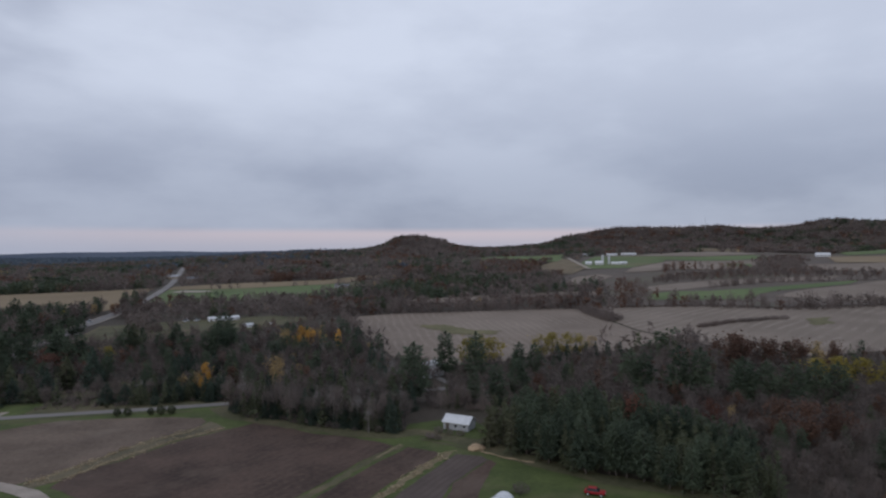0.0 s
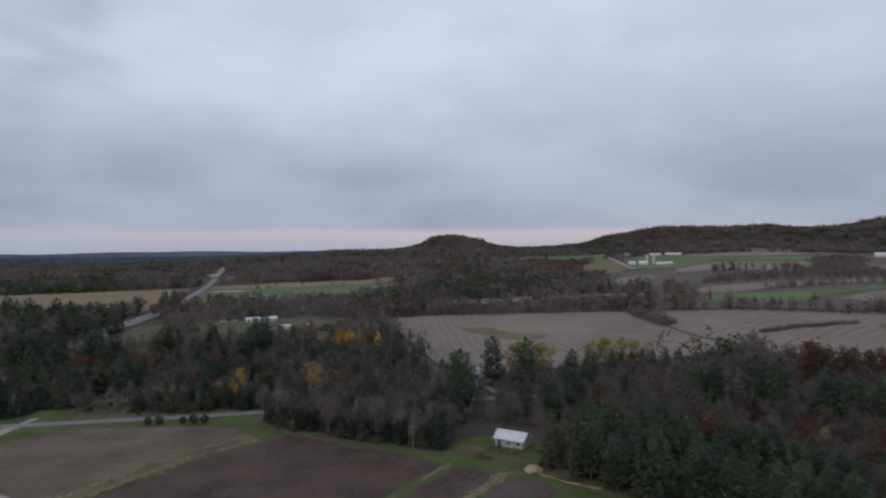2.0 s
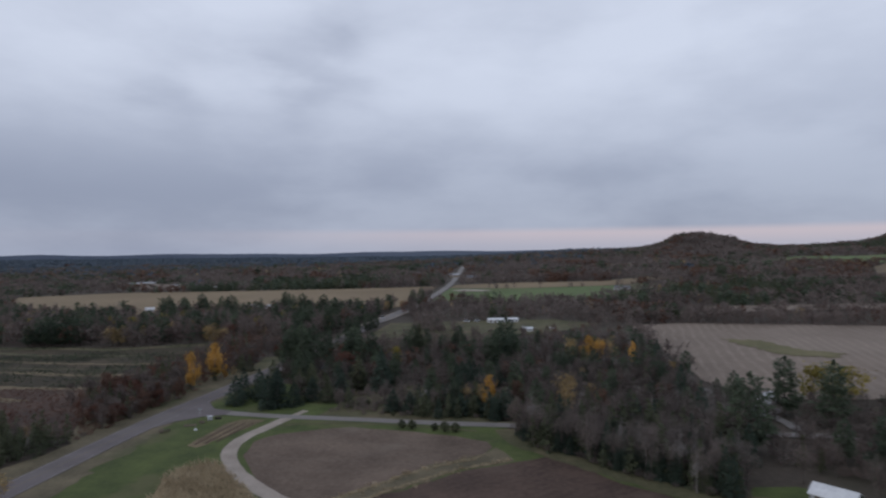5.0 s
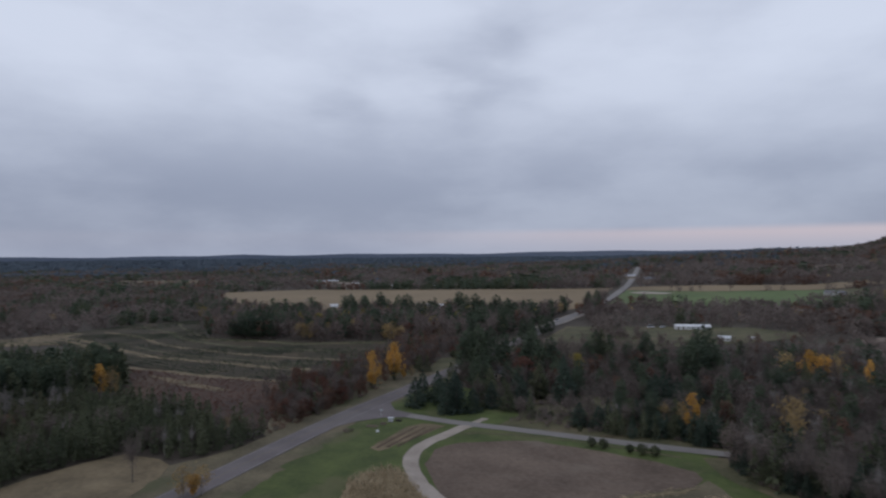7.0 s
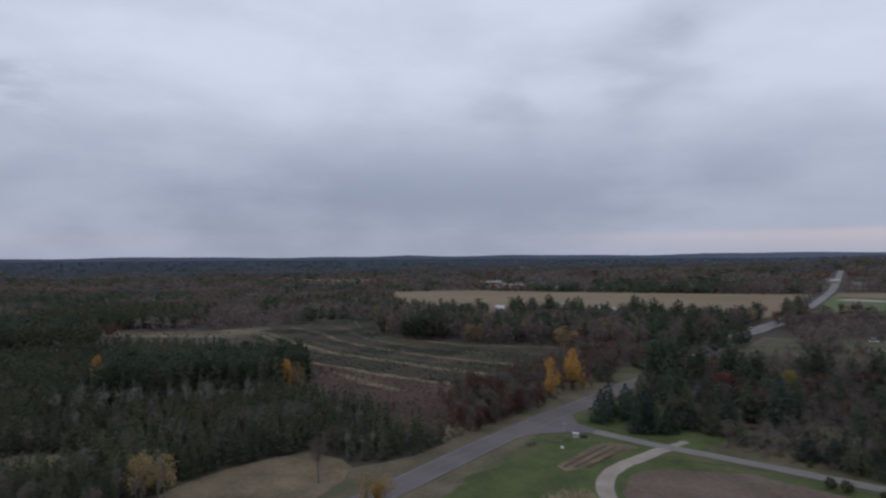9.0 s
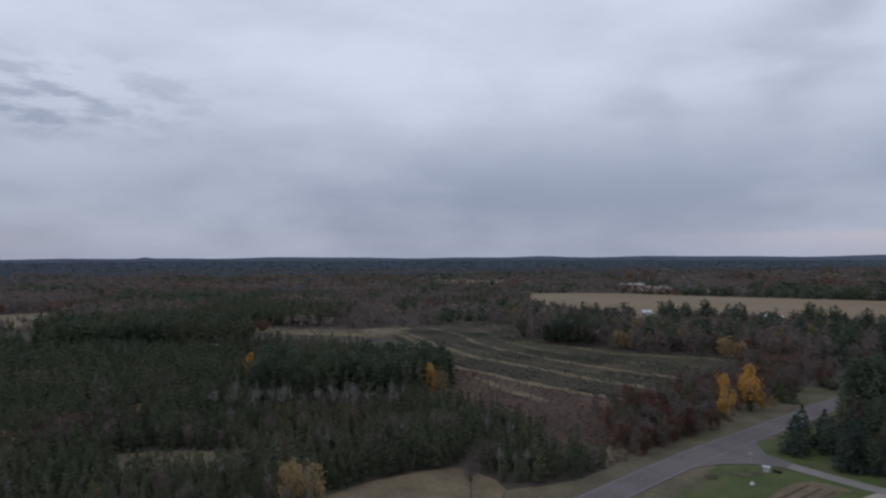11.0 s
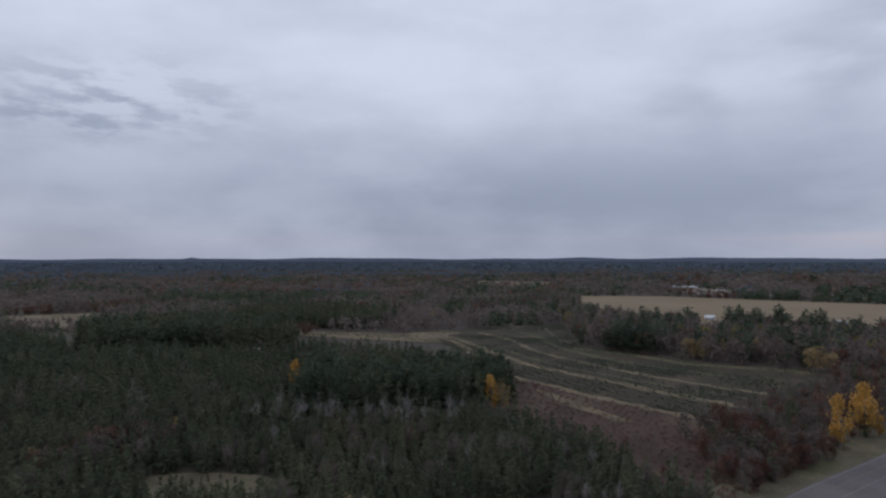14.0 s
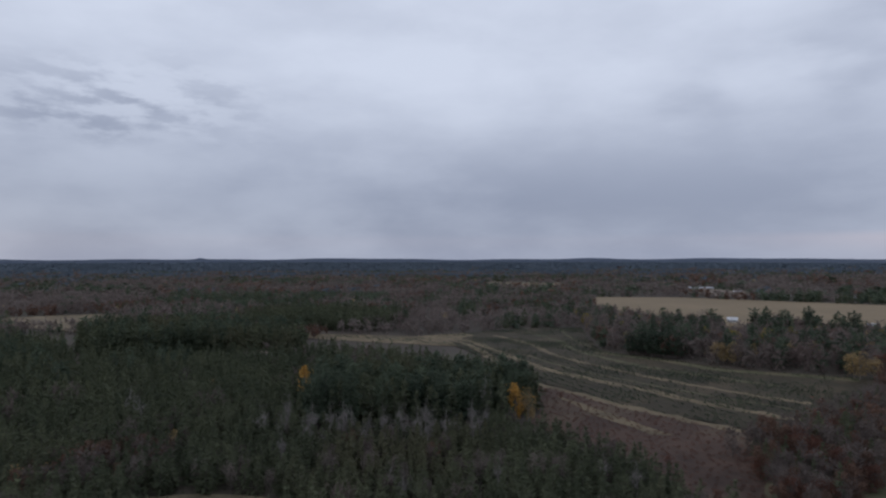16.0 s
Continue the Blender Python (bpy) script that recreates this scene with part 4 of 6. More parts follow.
# leafless grove north of the soil beds
zone([(3, 207), (6, 200), (10, 191), (19, 184.5), (28, 174.5), (37, 168), (43, 161.5), (52, 158), (58, 165), (58, 176), (66, 186), (64, 204), (20, 208)], 3.8, {"bare": 5.5, "brown": 1.0, "aspen": 1.5, "pine": 4.6, "spruce": 1.8}, (0.65, 0.95))
zone([(6, 216), (80, 209), (92, 235), (74, 255), (70, 292), (72, 350), (30, 360), (10, 330), (4, 270)], 4.8, {"bare": 5, "brown": 3.5, "aspen": 1.2, "gold": 0.25, "whitepine": 1.8, "pine": 0.8, "russet": 0.6}, (0.5, 0.78))
zone([(3, 207), (6, 200), (10, 191), (19, 184.5), (28, 174.5), (37, 168), (43, 161.5), (52, 158), (58, 165), (58, 176), (66, 186), (64, 204), (20, 208)], 3.2, {"brush": 6, "pine": 0.6}, (0.5, 0.9))
# edge of the grove: low evergreens
zone([(4, 203), (8, 193), (18, 184.5), (27, 174.5), (36, 168), (42, 161.5), (52, 158), (56, 164), (46, 171), (36, 180), (24, 192), (14, 204)], 2.7, {"pine": 2.5, "brush": 1.5, "shrub": 3, "spruce": 3}, (0.36, 0.6))
# woods east of the pines
zone([(66, 186), (88, 160), (112, 152), (126, 128), (124, 98), (112, 74), (150, 50), (230, 60), (215, 130), (185, 160), (140, 185), (92, 215), (82, 205)], 5.4, {"bare": 6, "brown": 4, "russet": 0.8, "pine": 0.6, "whitepine": 0.3}, (0.42, 0.66))
zone([(230, 60), (260, 60), (400, 140), (336, 194), (258, 198), (230, 224), (165, 240), (120, 242), (92, 238), (92, 215), (140, 185), (185, 160), (215, 130)], 5.4, {"bare": 4.5, "brown": 4, "russet": 0.7, "pine": 1.4, "whitepine": 0.4}, (0.34, 0.54))
# between the side road and the north yard
zone([(-84, 246), (-66, 240), (-52, 232), (-20, 226), (4, 219), (4, 270), (-30, 275), (-60, 262), (-88, 268)], 5.2, {"bare": 2.5, "brown": 3, "spruce": 0.6, "whitepine": 1.2, "brush": 6, "shrub": 1.5}, (0.42, 0.72))
zone([(-28, 219), (4, 216), (6, 230), (-24, 236)], 3.3, {"pine": 4, "brush": 2.5, "spruce": 3, "aspen": 0.4}, (0.42, 0.72))
zone([(-60, 222.5), (-28, 219), (-26, 232), (-50, 240), (-60, 236)], 3.0, {"brush": 8, "pine": 0.8, "shrub": 1, "brown": 0.5}, (0.35, 0.7))
zone([(-95, 266), (-60, 258), (4, 265), (12, 335), (-30, 345), (-86, 338)], 5.6, {"bare": 3, "brown": 3.8, "whitepine": 1.5, "spruce": 0.4, "russet": 1.0, "brush": 1.5}, (0.45, 0.75))
zone([(-86, 338), (-30, 345), (12, 335), (4, 390), (-18, 402), (-40, 425), (-38, 456), (-80, 450)], 5.2, {"brush": 6, "brown": 1.2, "whitepine": 0.25, "shrub": 1}, (0.35, 0.55))
zone([(12, 330), (66, 340), (76, 430), (60, 440), (40, 412), (12, 393), (-8, 392)], 6.0, {"brush": 5, "brown": 2, "russet": 0.4}, (0.4, 0.6))
# roadside west
zone([(-116, 196), (-122, 200), (-128, 205), (-150, 225), (-150, 260), (-148, 330), (-158, 372), (-118, 368), (-112, 320), (-117, 290), (-115, 240)], 3.8, {"bare": 1.2, "brown": 2.6, "russet": 2.2, "red": 1.3, "pine": 0.9, "redbrush": 4}, (0.42, 0.7))
zone([(-114.5, 184), (-121, 187), (-130, 204), (-138, 224), (-114.5, 240)], 2.6, {"redbrush": 5, "brush": 1.5, "red": 1.3, "russet": 1.4, "brown": 1.6, "pine": 0.5}, (0.35, 0.62))
# russet scrub
zone(russet, 2.6, {"redbrush": 10, "red": 0.12}, (0.2, 0.4))
# woods north of the planting
zone([(-365, 430), (-330, 392), (-284, 348), (-240, 354), (-210, 352), (-162, 378), (-118, 372), (-100, 420), (-92, 500), (-90, 556), (-112, 526), (-150, 524), (-206, 506), (-281, 504), (-330, 490), (-372, 490), (-400, 508), (-440, 500)], 6.0, {"bare": 1.6, "brown": 5.2, "whitepine": 1.7, "russet": 0.7, "olive": 0.2, "gold": 0.3, "red": 0.2}, (0.66, 1.04))
# pine plantation west of the road
zone([(-118.5, 187), (-119.5, 172), (-122, 164), (-126, 158.5), (-131, 159.5), (-143, 159.5), (-148, 149), (-150.5, 137), (-150, 122), (-136, 88), (-140, 60), (-230, 60), (-240, 120), (-225, 142), (-206, 172), (-198, 192), (-200, 199), (-188, 197), (-168, 197), (-148, 191), (-132, 184)], 3.1, {"pine": 11, "bare": 0.35, "aspen": 0.2, "brown": 0.35, "gold": 0.03}, (0.42, 0.68))
zone([(-240, 150), (-210, 180), (-202, 200), (-214, 224), (-238, 236), (-268, 206), (-270, 168)], 3.7, {"pine": 6, "whitepine": 2}, (0.82, 1.04))
zone([(-230, 60), (-240, 120), (-225, 142), (-240, 150), (-270, 168), (-268, 206), (-238, 238), (-262, 250), (-330, 240), (-368, 222), (-366, 192), (-376, 172), (-350, 140), (-330, 90), (-300, 50)], 3.8, {"pine": 14, "bare": 0.25, "brown": 0.3, "gold": 0.04}, (0.5, 0.75))
zone([(-415, 118), (-405, 150), (-388, 178), (-372, 196), (-372, 212), (-400, 224), (-450, 215), (-500, 190), (-520, 140), (-470, 118)], 4.0, {"pine": 12, "whitepine": 1}, (0.95, 1.15))
zone([(-300, 50), (-330, 90), (-352, 150), (-372, 170), (-400, 140), (-415, 112), (-480, 112), (-560, 70), (-430, 30)], 4.2, {"pine": 12, "whitepine": 1}, (0.55, 0.75))
# dark pine block farther west
zone([(-498, 243), (-434, 294), (-470, 350), (-535, 349), (-590, 282), (-560, 240)], 4.4, {"pine": 1}, (0.78, 0.95))
zone([(-420, 235), (-450, 222), (-560, 190), (-590, 215), (-560, 235), (-500, 240), (-440, 262)], 4.6, {"russet": 4, "red": 1.5, "brown": 2, "brush": 1}, (0.4, 0.6))
# pale aspens among the pines
zone([(-240, 140), (-223, 149), (-209, 166), (-200, 188), (-192, 183), (-198, 162), (-212, 143), (-230, 130)], 4.8, {"aspen": 1}, (0.6, 0.88), loose=True)
zone([(-236, 76), (-242, 92), (-243, 116), (-226, 112), (-218, 92), (-226, 74)], 4.5, {"russet": 2, "gold": 0.8, "brown": 2, "red": 0.6}, (0.45, 0.65), loose=True)
zone([(-220, 142), (-196, 170), (-172, 164), (-190, 140), (-210, 128)], 9.0, {"brown": 2, "russet": 1, "aspen": 0.6}, (0.45, 0.6), loose=True)
zone([(-268, 100), (-276, 102), (-276, 114), (-266, 112)], 5.0, {"aspen": 1}, (0.7, 0.9))
# hedgerows of the farmland
hedge([(282, 405), (349, 382), (391, 343), (431, 331), (520, 322)], 2.0, 1.2, {"bare": 2.2, "brown": 0.8, "brush": 8, "russet": 0.3}, (0.5, 0.9))
hedge([(85, 446), (144, 435), (202, 425), (246, 415), (266, 408)], 1.8, 1.1, {"bare": 3, "brown": 1, "brush": 7}, (0.5, 0.85))
hedge([(300, 412), (346, 403), (356, 379), (380, 352), (420, 338), (470, 334)], 3.0, 8.0, {"bare": 5, "brown": 2, "russet": 0.6}, (0.8, 1.15))
hedge([(466, 500), (505, 507), (559, 515), (604, 505), (650, 492), (720, 480), (780, 520)], 2.0, 1.5, {"bare": 3, "brown": 1, "brush": 6}, (0.45, 0.8))
hedge([(560, 694), (613, 720), (654, 676), (690, 690)], 4.0, 6.0, {"russet": 4, "bare": 2}, (0.8, 1.15))
zone([(443, 565), (522, 636), (585, 638), (688, 663), (738, 705), (783, 763), (869, 831), (938, 830), (888, 747), (800, 690), (743, 626), (733, 576), (786, 552), (721, 510), (684, 536), (620, 560), (529, 568)], 6.5, {"bare": 4, "brown": 5, "brush": 4, "russet": 0.9}, (0.45, 0.75), loose=True)
zone([(334, 797), (434, 1042), (500, 1060), (531, 987), (454, 795), (371, 729)], 9.0, {"russet": 4, "brown": 2, "gold": 0.8}, (0.55, 0.8))
hedge([(263, 405), (256, 385), (250, 362), (245, 340)], 2.6, 0.7, {"brush": 1}, (1.2, 2.3))
hedge([(276, 295), (306, 303), (330, 304), (354, 305)], 1.3, 0.6, {"brush": 1}, (0.5, 1.1))
hedge([(320, 463), (335, 450), (352, 470), (390, 530), (417, 570)], 8.0, 2.0, {"russet": 2, "red": 0.6, "bare": 3, "brush": 6}, (0.7, 1.0))

# underbrush of the near woods
zone([(66, 186), (88, 160), (112, 152), (126, 128), (124, 98), (150, 60), (230, 80), (230, 170), (165, 244), (120, 244), (92, 236), (82, 205)], 5.0, {"brush": 1}, (0.7, 1.3))
zone([(-84, 232), (4, 217), (4, 270), (12, 330), (-8, 392), (-84, 395), (-92, 340), (-88, 262)], 5.0, {"brush": 1}, (0.6, 1.2))

NEAR = {"pine": 180, "bare": 130, "whitepine": 170, "spruce": 100, "russet": 70, "aspen": 60, "red": 50, "redbrush": 60, "brush": 60, "shrub": 60, "gold": 25, "olive": 20, "yellow": 0, "brown": 60, "farpine": 0}
MIDDLE = {"brown": 600, "pine": 1500, "bare": 750, "whitepine": 450, "russet": 250, "aspen": 200, "brush": 500, "redbrush": 500}
for key, rows in list(SPOTS.items()):
    rows = np.concatenate(rows)
    order = np.argsort(np.minimum(np.hypot(rows[:, 0] + 55, rows[:, 1] - 60), np.hypot(rows[:, 0] - 6, rows[:, 1] - 10)))
    rows = rows[order]
    n = NEAR[key]
    for x, y, s in rows[:n]:
        stand(key, float(x), float(y), float(s), float(R.uniform(0.9, 1.1)))
    rest = rows[n:]
    m = MIDDLE.get(key, 100)
    label = {"pine": "dense dark green pine plantation", "bare": "leafless grey-brown woods in autumn"}.get(key, "woods of " + KINDS[key]["label"])
    base = KINDS[key]["name"].replace("_tree", "") + "_woods"
    woods(base, key, rest[:m], lowpoly(key, 140 if key not in ("brush", "redbrush") else 70), label, rest[:m, 2])
    woods(base, key, rest[m:], lowpoly(key, 64, key in ("bare", "brown", "russet", "red", "gold", "olive", "yellow", "aspen")), label, rest[m:, 2])

# far woods: bands of growing distance
ZONED = [
    [(-590, 282), (-560, 240), (-590, 215), (-560, 190), (-540, 150), (-560, 80), (-430, 20), (-140, 30), (-100, 40), (-98, 262), (-92, 340), (-86, 560), (-147, 526), (-372, 494), (-440, 505), (-365, 430), (-390, 380), (-400, 300), (-445, 262), (-470, 350), (-535, 349)],
    [(-100, 40), (112, 60), (400, 140), (336, 196), (92, 250), (78, 272), (72, 350), (76, 430), (40, 445), (-8, 400), (-84, 395), (-98, 262)],
]


def d_of(x, y):
    return np.hypot(x, y)


def far_woods(r0, r1, step, tris, size, tall):
    x, y = grid_points(-r1, r1, -200, r1, step)
    d = np.hypot(x, y)
    az = np.degrees(np.arctan2(x, y))
    ok = (d >= r0) & (d < r1) & (az > -97) & (az < 61)
    x, y = x[ok], y[ok]
    ok = open_land(x, y)
    for pts in ZONED:
        ok &= ~inside(x, y, pts)
    x, y = x[ok], y[ok]
    if r0 == 900:
        # the hill and the ridge are closely wooded
        close = ((x > 330) & (y > 1450)) | (x > 900)
        x = np.concatenate([x, x[close] + R.normal(size=close.sum()) * 6, x[close] + R.normal(size=close.sum()) * 6])
        y = np.concatenate([y, y[close] + R.normal(size=close.sum()) * 6, y[close] + R.normal(size=close.sum()) * 6])
        free = open_land(x, y)
        x, y = x[free], y[free]
    tone = patchy(x, y, 260, 3) + 0.9 * patchy(x, y, 90, 4) + R.normal(size=len(x)) * 0.2
    ever = 0.8 * patchy(x, y, 420, 5) + 0.8 * patchy(x, y, 100, 6) + 0.35 * patchy(x, y, 45, 7) + R.normal(size=len(x)) * 0.15
    green = ever > np.where(x < -150, 0.42, 0.8)
    dark = green & (R.uniform(size=len(x)) < 0.5)
    russ = ~green & (tone > 1.05)
    gold = ~green & ~russ & (R.uniform(size=len(x)) < 0.012)
    hill = (d_of(x, y) < 2600) & (((x > 300) & (y > 1350)) | (x > 900))
    russ |= hill & ~green & (tone > 0.95)
    bare = ~green & ~russ & ~gold
    s = size * R.uniform(0.7, 1.2, len(x)) * (1 + 0.18 * patchy(x, y, 110, 11))
    # beyond about 2 km every tree is a pine with haze painted in
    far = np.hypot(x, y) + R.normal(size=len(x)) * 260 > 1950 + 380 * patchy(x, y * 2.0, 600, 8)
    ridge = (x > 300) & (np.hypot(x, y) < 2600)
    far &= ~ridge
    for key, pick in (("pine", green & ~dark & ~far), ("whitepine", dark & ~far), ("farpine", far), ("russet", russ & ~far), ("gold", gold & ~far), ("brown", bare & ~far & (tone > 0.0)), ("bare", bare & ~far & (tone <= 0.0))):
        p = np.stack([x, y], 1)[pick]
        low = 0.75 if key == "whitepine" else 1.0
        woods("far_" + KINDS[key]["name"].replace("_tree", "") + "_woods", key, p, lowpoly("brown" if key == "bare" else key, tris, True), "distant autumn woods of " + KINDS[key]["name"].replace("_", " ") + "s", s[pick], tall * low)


far_woods(300, 900, 8.0, 36, 0.88, 0.8)
far_woods(900, 2150, 14.5, 15, 1.4, 0.52)
far_woods(2150, 4850, 42.0, 9, 2.8, 0.26)


def crest_trees():
    """Tall thin trees that stand out on the skyline of the ridge."""
    az = np.radians(R.uniform(29.5, 56, 420))
    d = 1950 + R.normal(size=420) * 45
    x, y = np.sin(az) * d, np.cos(az) * d
    keep = patchy(x, y, 170, 12) > -0.15
    p = np.stack([x, y], 1)[keep]
    woods("ridge_trees", "bare", p, lowpoly("bare", 131), "thin leafless trees on the crest of the ridge", R.uniform(0.75, 1.2, len(p)))


crest_trees()

# ---- trees that stand out ----
for key, x, y, s, slim in (
    ("yellow", -117.4, 269, 1.5, 0.9), ("yellow", -119.5, 272, 1.35, 0.85), ("yellow", -117.6, 251, 1.45, 0.85), ("yellow", -114.5, 272, 0.6, 0.9), ("gold", -112.5, 276, 0.5, 1.0),
    ("gold", -165, 364, 1.15, 1.6), ("gold", -168, 366, 1.05, 1.5), ("gold", -223, 357, 1.05, 1.3), ("gold", -161, 368, 0.9, 1.3), ("brown", -230, 362, 0.95, 1.2), ("gold", -216, 359, 1.1, 1.3), ("brown", -209, 357, 0.9, 1.2), ("whitepine", -262, 352, 0.85, 1.3), ("whitepine", -255, 351, 0.9, 1.3), ("whitepine", -249, 353, 0.85, 1.3), ("whitepine", -243, 356, 0.8, 1.3), ("whitepine", -268, 350, 0.75, 1.2),
    ("spruce", -44.3, 253.5, 1.35, 1.2), ("spruce", -13.8, 245, 0.95, 1.2), ("spruce", -7.1, 248, 1.0, 1.2), ("spruce", -10.5, 246.5, 0.9, 1.1),
    ("whitepine", 1, 299.6, 0.95, 1.2), ("whitepine", -5.4, 293.4, 0.9, 1.2), ("whitepine", -2, 315, 0.9, 1.2),
    ("gold", 30.4, 298, 1.3, 0.9), ("yellow", 37.6, 299.6, 1.35, 1.0), ("yellow", 43.0, 301, 1.3, 0.9), ("gold", 48.4, 301, 1.3, 0.9), ("yellow", 55.6, 292, 1.2, 0.6), ("pine", 33.8, 280, 0.95, 1.3),
    ("yellow", -3.1, 226.5, 1.15, 0.75), ("gold", -5.6, 228, 0.85, 0.8), ("gold", 21.7, 222, 1.35, 0.9), ("gold", -10.9, 231.5, 0.7, 1.1), ("gold", 21, 214, 1.2, 0.7),
    ("red", -77, 319, 0.8, 1.5), ("russet", -59, 311, 0.65, 1.2), ("red", -15, 314, 0.9, 1.0), ("russet", -28, 274, 0.5, 1.1), ("gold", -51, 322, 0.5, 1.1),
    ("whitepine", 65, 190, 1.25, 1.15), ("whitepine", 88.6, 225.6, 1.12, 1.15), ("whitepine", 97.6, 214.7, 1.15, 1.15), ("whitepine", 116, 214, 0.85, 1.1), ("whitepine", 121, 210, 0.85, 1.1), ("whitepine", 87, 170, 0.95, 1.1), ("whitepine", 100, 182, 0.9, 1.1), ("whitepine", 140, 174, 0.95, 1.3), ("whitepine", 145, 172, 0.9, 1.3), ("whitepine", 151, 161, 1.15, 1.15), ("whitepine", 157, 158, 1.1, 1.15), ("whitepine", 166, 148, 0.9, 1.4), ("whitepine", 173, 146, 0.88, 1.4), ("whitepine", 180, 142, 0.88, 1.4), ("whitepine", 188, 140, 0.9, 1.4), ("whitepine", 195, 138, 0.85, 1.4), ("whitepine", 170, 153, 0.9, 1.3), ("spruce", 60.4, 236.5, 1.2, 1.0), ("spruce", 58, 207, 1.25, 0.9), ("spruce", 24, 184.5, 0.55, 1.3), ("spruce", 31, 176, 0.6, 1.3), ("spruce", 34, 174, 0.65, 1.3), ("spruce", 38, 170.5, 0.62, 1.4), ("spruce", 41, 168, 0.6, 1.3), ("pine", 12, 193, 0.45, 1.3), ("pine", 20, 187.5, 0.5, 1.3), ("pine", 46, 163.5, 0.45, 1.4), ("pine", 26, 205, 0.95, 1.1), ("spruce", 18, 203, 1.0, 1.0), ("spruce", 65.4, 292, 1.15, 0.9),
    ("spruce", -90.6, 230.0, 0.9, 1.55), ("spruce", -91.7, 239, 0.95, 1.4), ("spruce", -87, 241.5, 0.9, 1.4), ("spruce", -84, 237, 0.85, 1.4), ("spruce", -77.5, 225.5, 1.0, 1.3), ("spruce", -75, 228, 1.05, 1.4), ("spruce", -78, 233, 0.95, 1.3), ("spruce", -70, 230, 0.7, 1.6), ("spruce", -66, 238, 0.75, 1.6), ("pine", -85, 250, 0.9, 1.6), ("whitepine", -76, 260, 0.9, 1.2), ("spruce", -82, 246, 0.9, 1.3), ("spruce", -56, 240, 0.95, 1.3), ("spruce", -60.5, 251, 0.85, 1.4),
    ("pine", -53.3, 255.1, 0.91, 1.9), ("whitepine", -29, 330, 0.6, 1.5), ("whitepine", -23, 331, 0.58, 1.5), ("pine", -40.1, 325.5, 1.16, 1.6), ("spruce", -34.6, 225.5, 0.62, 1.9), ("spruce", -28.8, 224.9, 0.59, 1.9), ("pine", -24.0, 225.2, 0.45, 2.2), ("spruce", -11.9, 221.5, 0.63, 1.8), ("pine", -8.0, 221, 0.5, 2.0), ("spruce", -2.4, 219.5, 0.7, 1.6), ("spruce", 1.8, 218.5, 0.77, 1.5), ("pine", 5.6, 217.5, 0.52, 1.9), ("whitepine", 2.4, 317.2, 1.2, 1.4), ("spruce", -14.2, 258.3, 0.91, 1.25), ("spruce", -9.7, 259.6, 0.88, 1.25), ("spruce", -0.8, 265.4, 0.78, 1.6),
    ("shrub", -68.8, 235, 1.0, 1.7), ("pine", -59.6, 236, 0.68, 1.6), ("pine", -71, 253, 0.8, 1.7), ("pine", -74.5, 249.5, 0.7, 1.5), ("pine", -64, 247, 0.62, 1.6), ("shrub", -91.4, 277, 1.1, 1.6), ("shrub", -88, 274, 0.9, 1.4),
    ("whitepine", -88, 279, 1.3, 1.0), ("whitepine", -83.5, 278, 1.4, 1.0), ("whitepine", -80, 283, 1.3, 1.0), ("whitepine", -86, 286, 1.25, 1.0), ("whitepine", -91, 284, 1.15, 0.95), ("whitepine", -75.5, 288, 1.15, 1.0), ("aspen", -89.8, 277.5, 0.9, 0.7), ("aspen", -213, 197, 1.05, 1.3),
    ("spruce", -80.2, 308, 1.1, 1.2), ("red", -66.2, 278, 1.15, 1.7), ("whitepine", -66.5, 296, 1.05, 1.15), ("whitepine", -61, 291, 0.95, 1.1), ("whitepine", -58, 300, 0.95, 1.1), ("russet", -58.5, 305, 0.75, 1.1),
    ("pine", -111.2, 289.5, 0.55, 1.4), ("pine", -114.6, 289.3, 0.55, 1.4), ("shrub", -108.1, 323, 1.4, 1.5), ("shrub", -112, 326, 1.3, 1.5),
    ("red", -136.5, 238, 0.85, 1.2), ("red", -136, 232.5, 0.8, 1.2), ("russet", -141, 236, 0.65, 1.1), ("red", -116.5, 226, 0.65, 1.2), ("russet", -120, 224, 0.5, 1.2), ("pine", -137, 249.8, 0.72, 1.4), ("pine", -133.5, 257.5, 0.7, 1.4),
    ("russet", 204, 194, 1.3, 1.5), ("russet", 211, 197, 1.1, 1.4), ("russet", 219, 194, 1.05, 1.3), ("russet", 226, 191, 1.05, 1.3), ("russet", 234, 188, 1.0, 1.3), ("gold", 243, 187, 1.05, 1.3), ("russet", 250, 184, 0.9, 0.9),
    ("olive", 209, 158, 0.95, 1.35), ("olive", 217, 156, 1.0, 1.35), ("olive", 225, 152, 0.95, 1.35), ("olive", 232, 146, 0.95, 1.35),
    ("russet", 142, 111.5, 1.1, 1.2), ("russet", 148, 108, 1.05, 1.2), ("russet", 156, 105, 1.0, 1.2), ("red", 134, 127, 1.1, 0.9), ("red", 109.5, 127.5, 1.45, 0.8), ("gold", 136, 122, 0.95, 0.5), ("russet", 102, 171, 0.9, 0.8),
    ("yellow", -206, 204, 1.2, 0.95), ("gold", -202.5, 206, 1.1, 1.0), ("yellow", -270, 163, 1.3, 0.85), ("gold", -463, 377, 0.7, 1.3), ("red", -233.5, 87.5, 0.75, 1.2), ("russet", -237, 91, 0.5, 1.2), ("russet", -228, 90, 0.45, 1.2), ("gold", -240, 92, 0.5, 1.0), ("russet", -62, 300, 0.85, 1.1), ("olive", -47, 300, 0.8, 1.0),
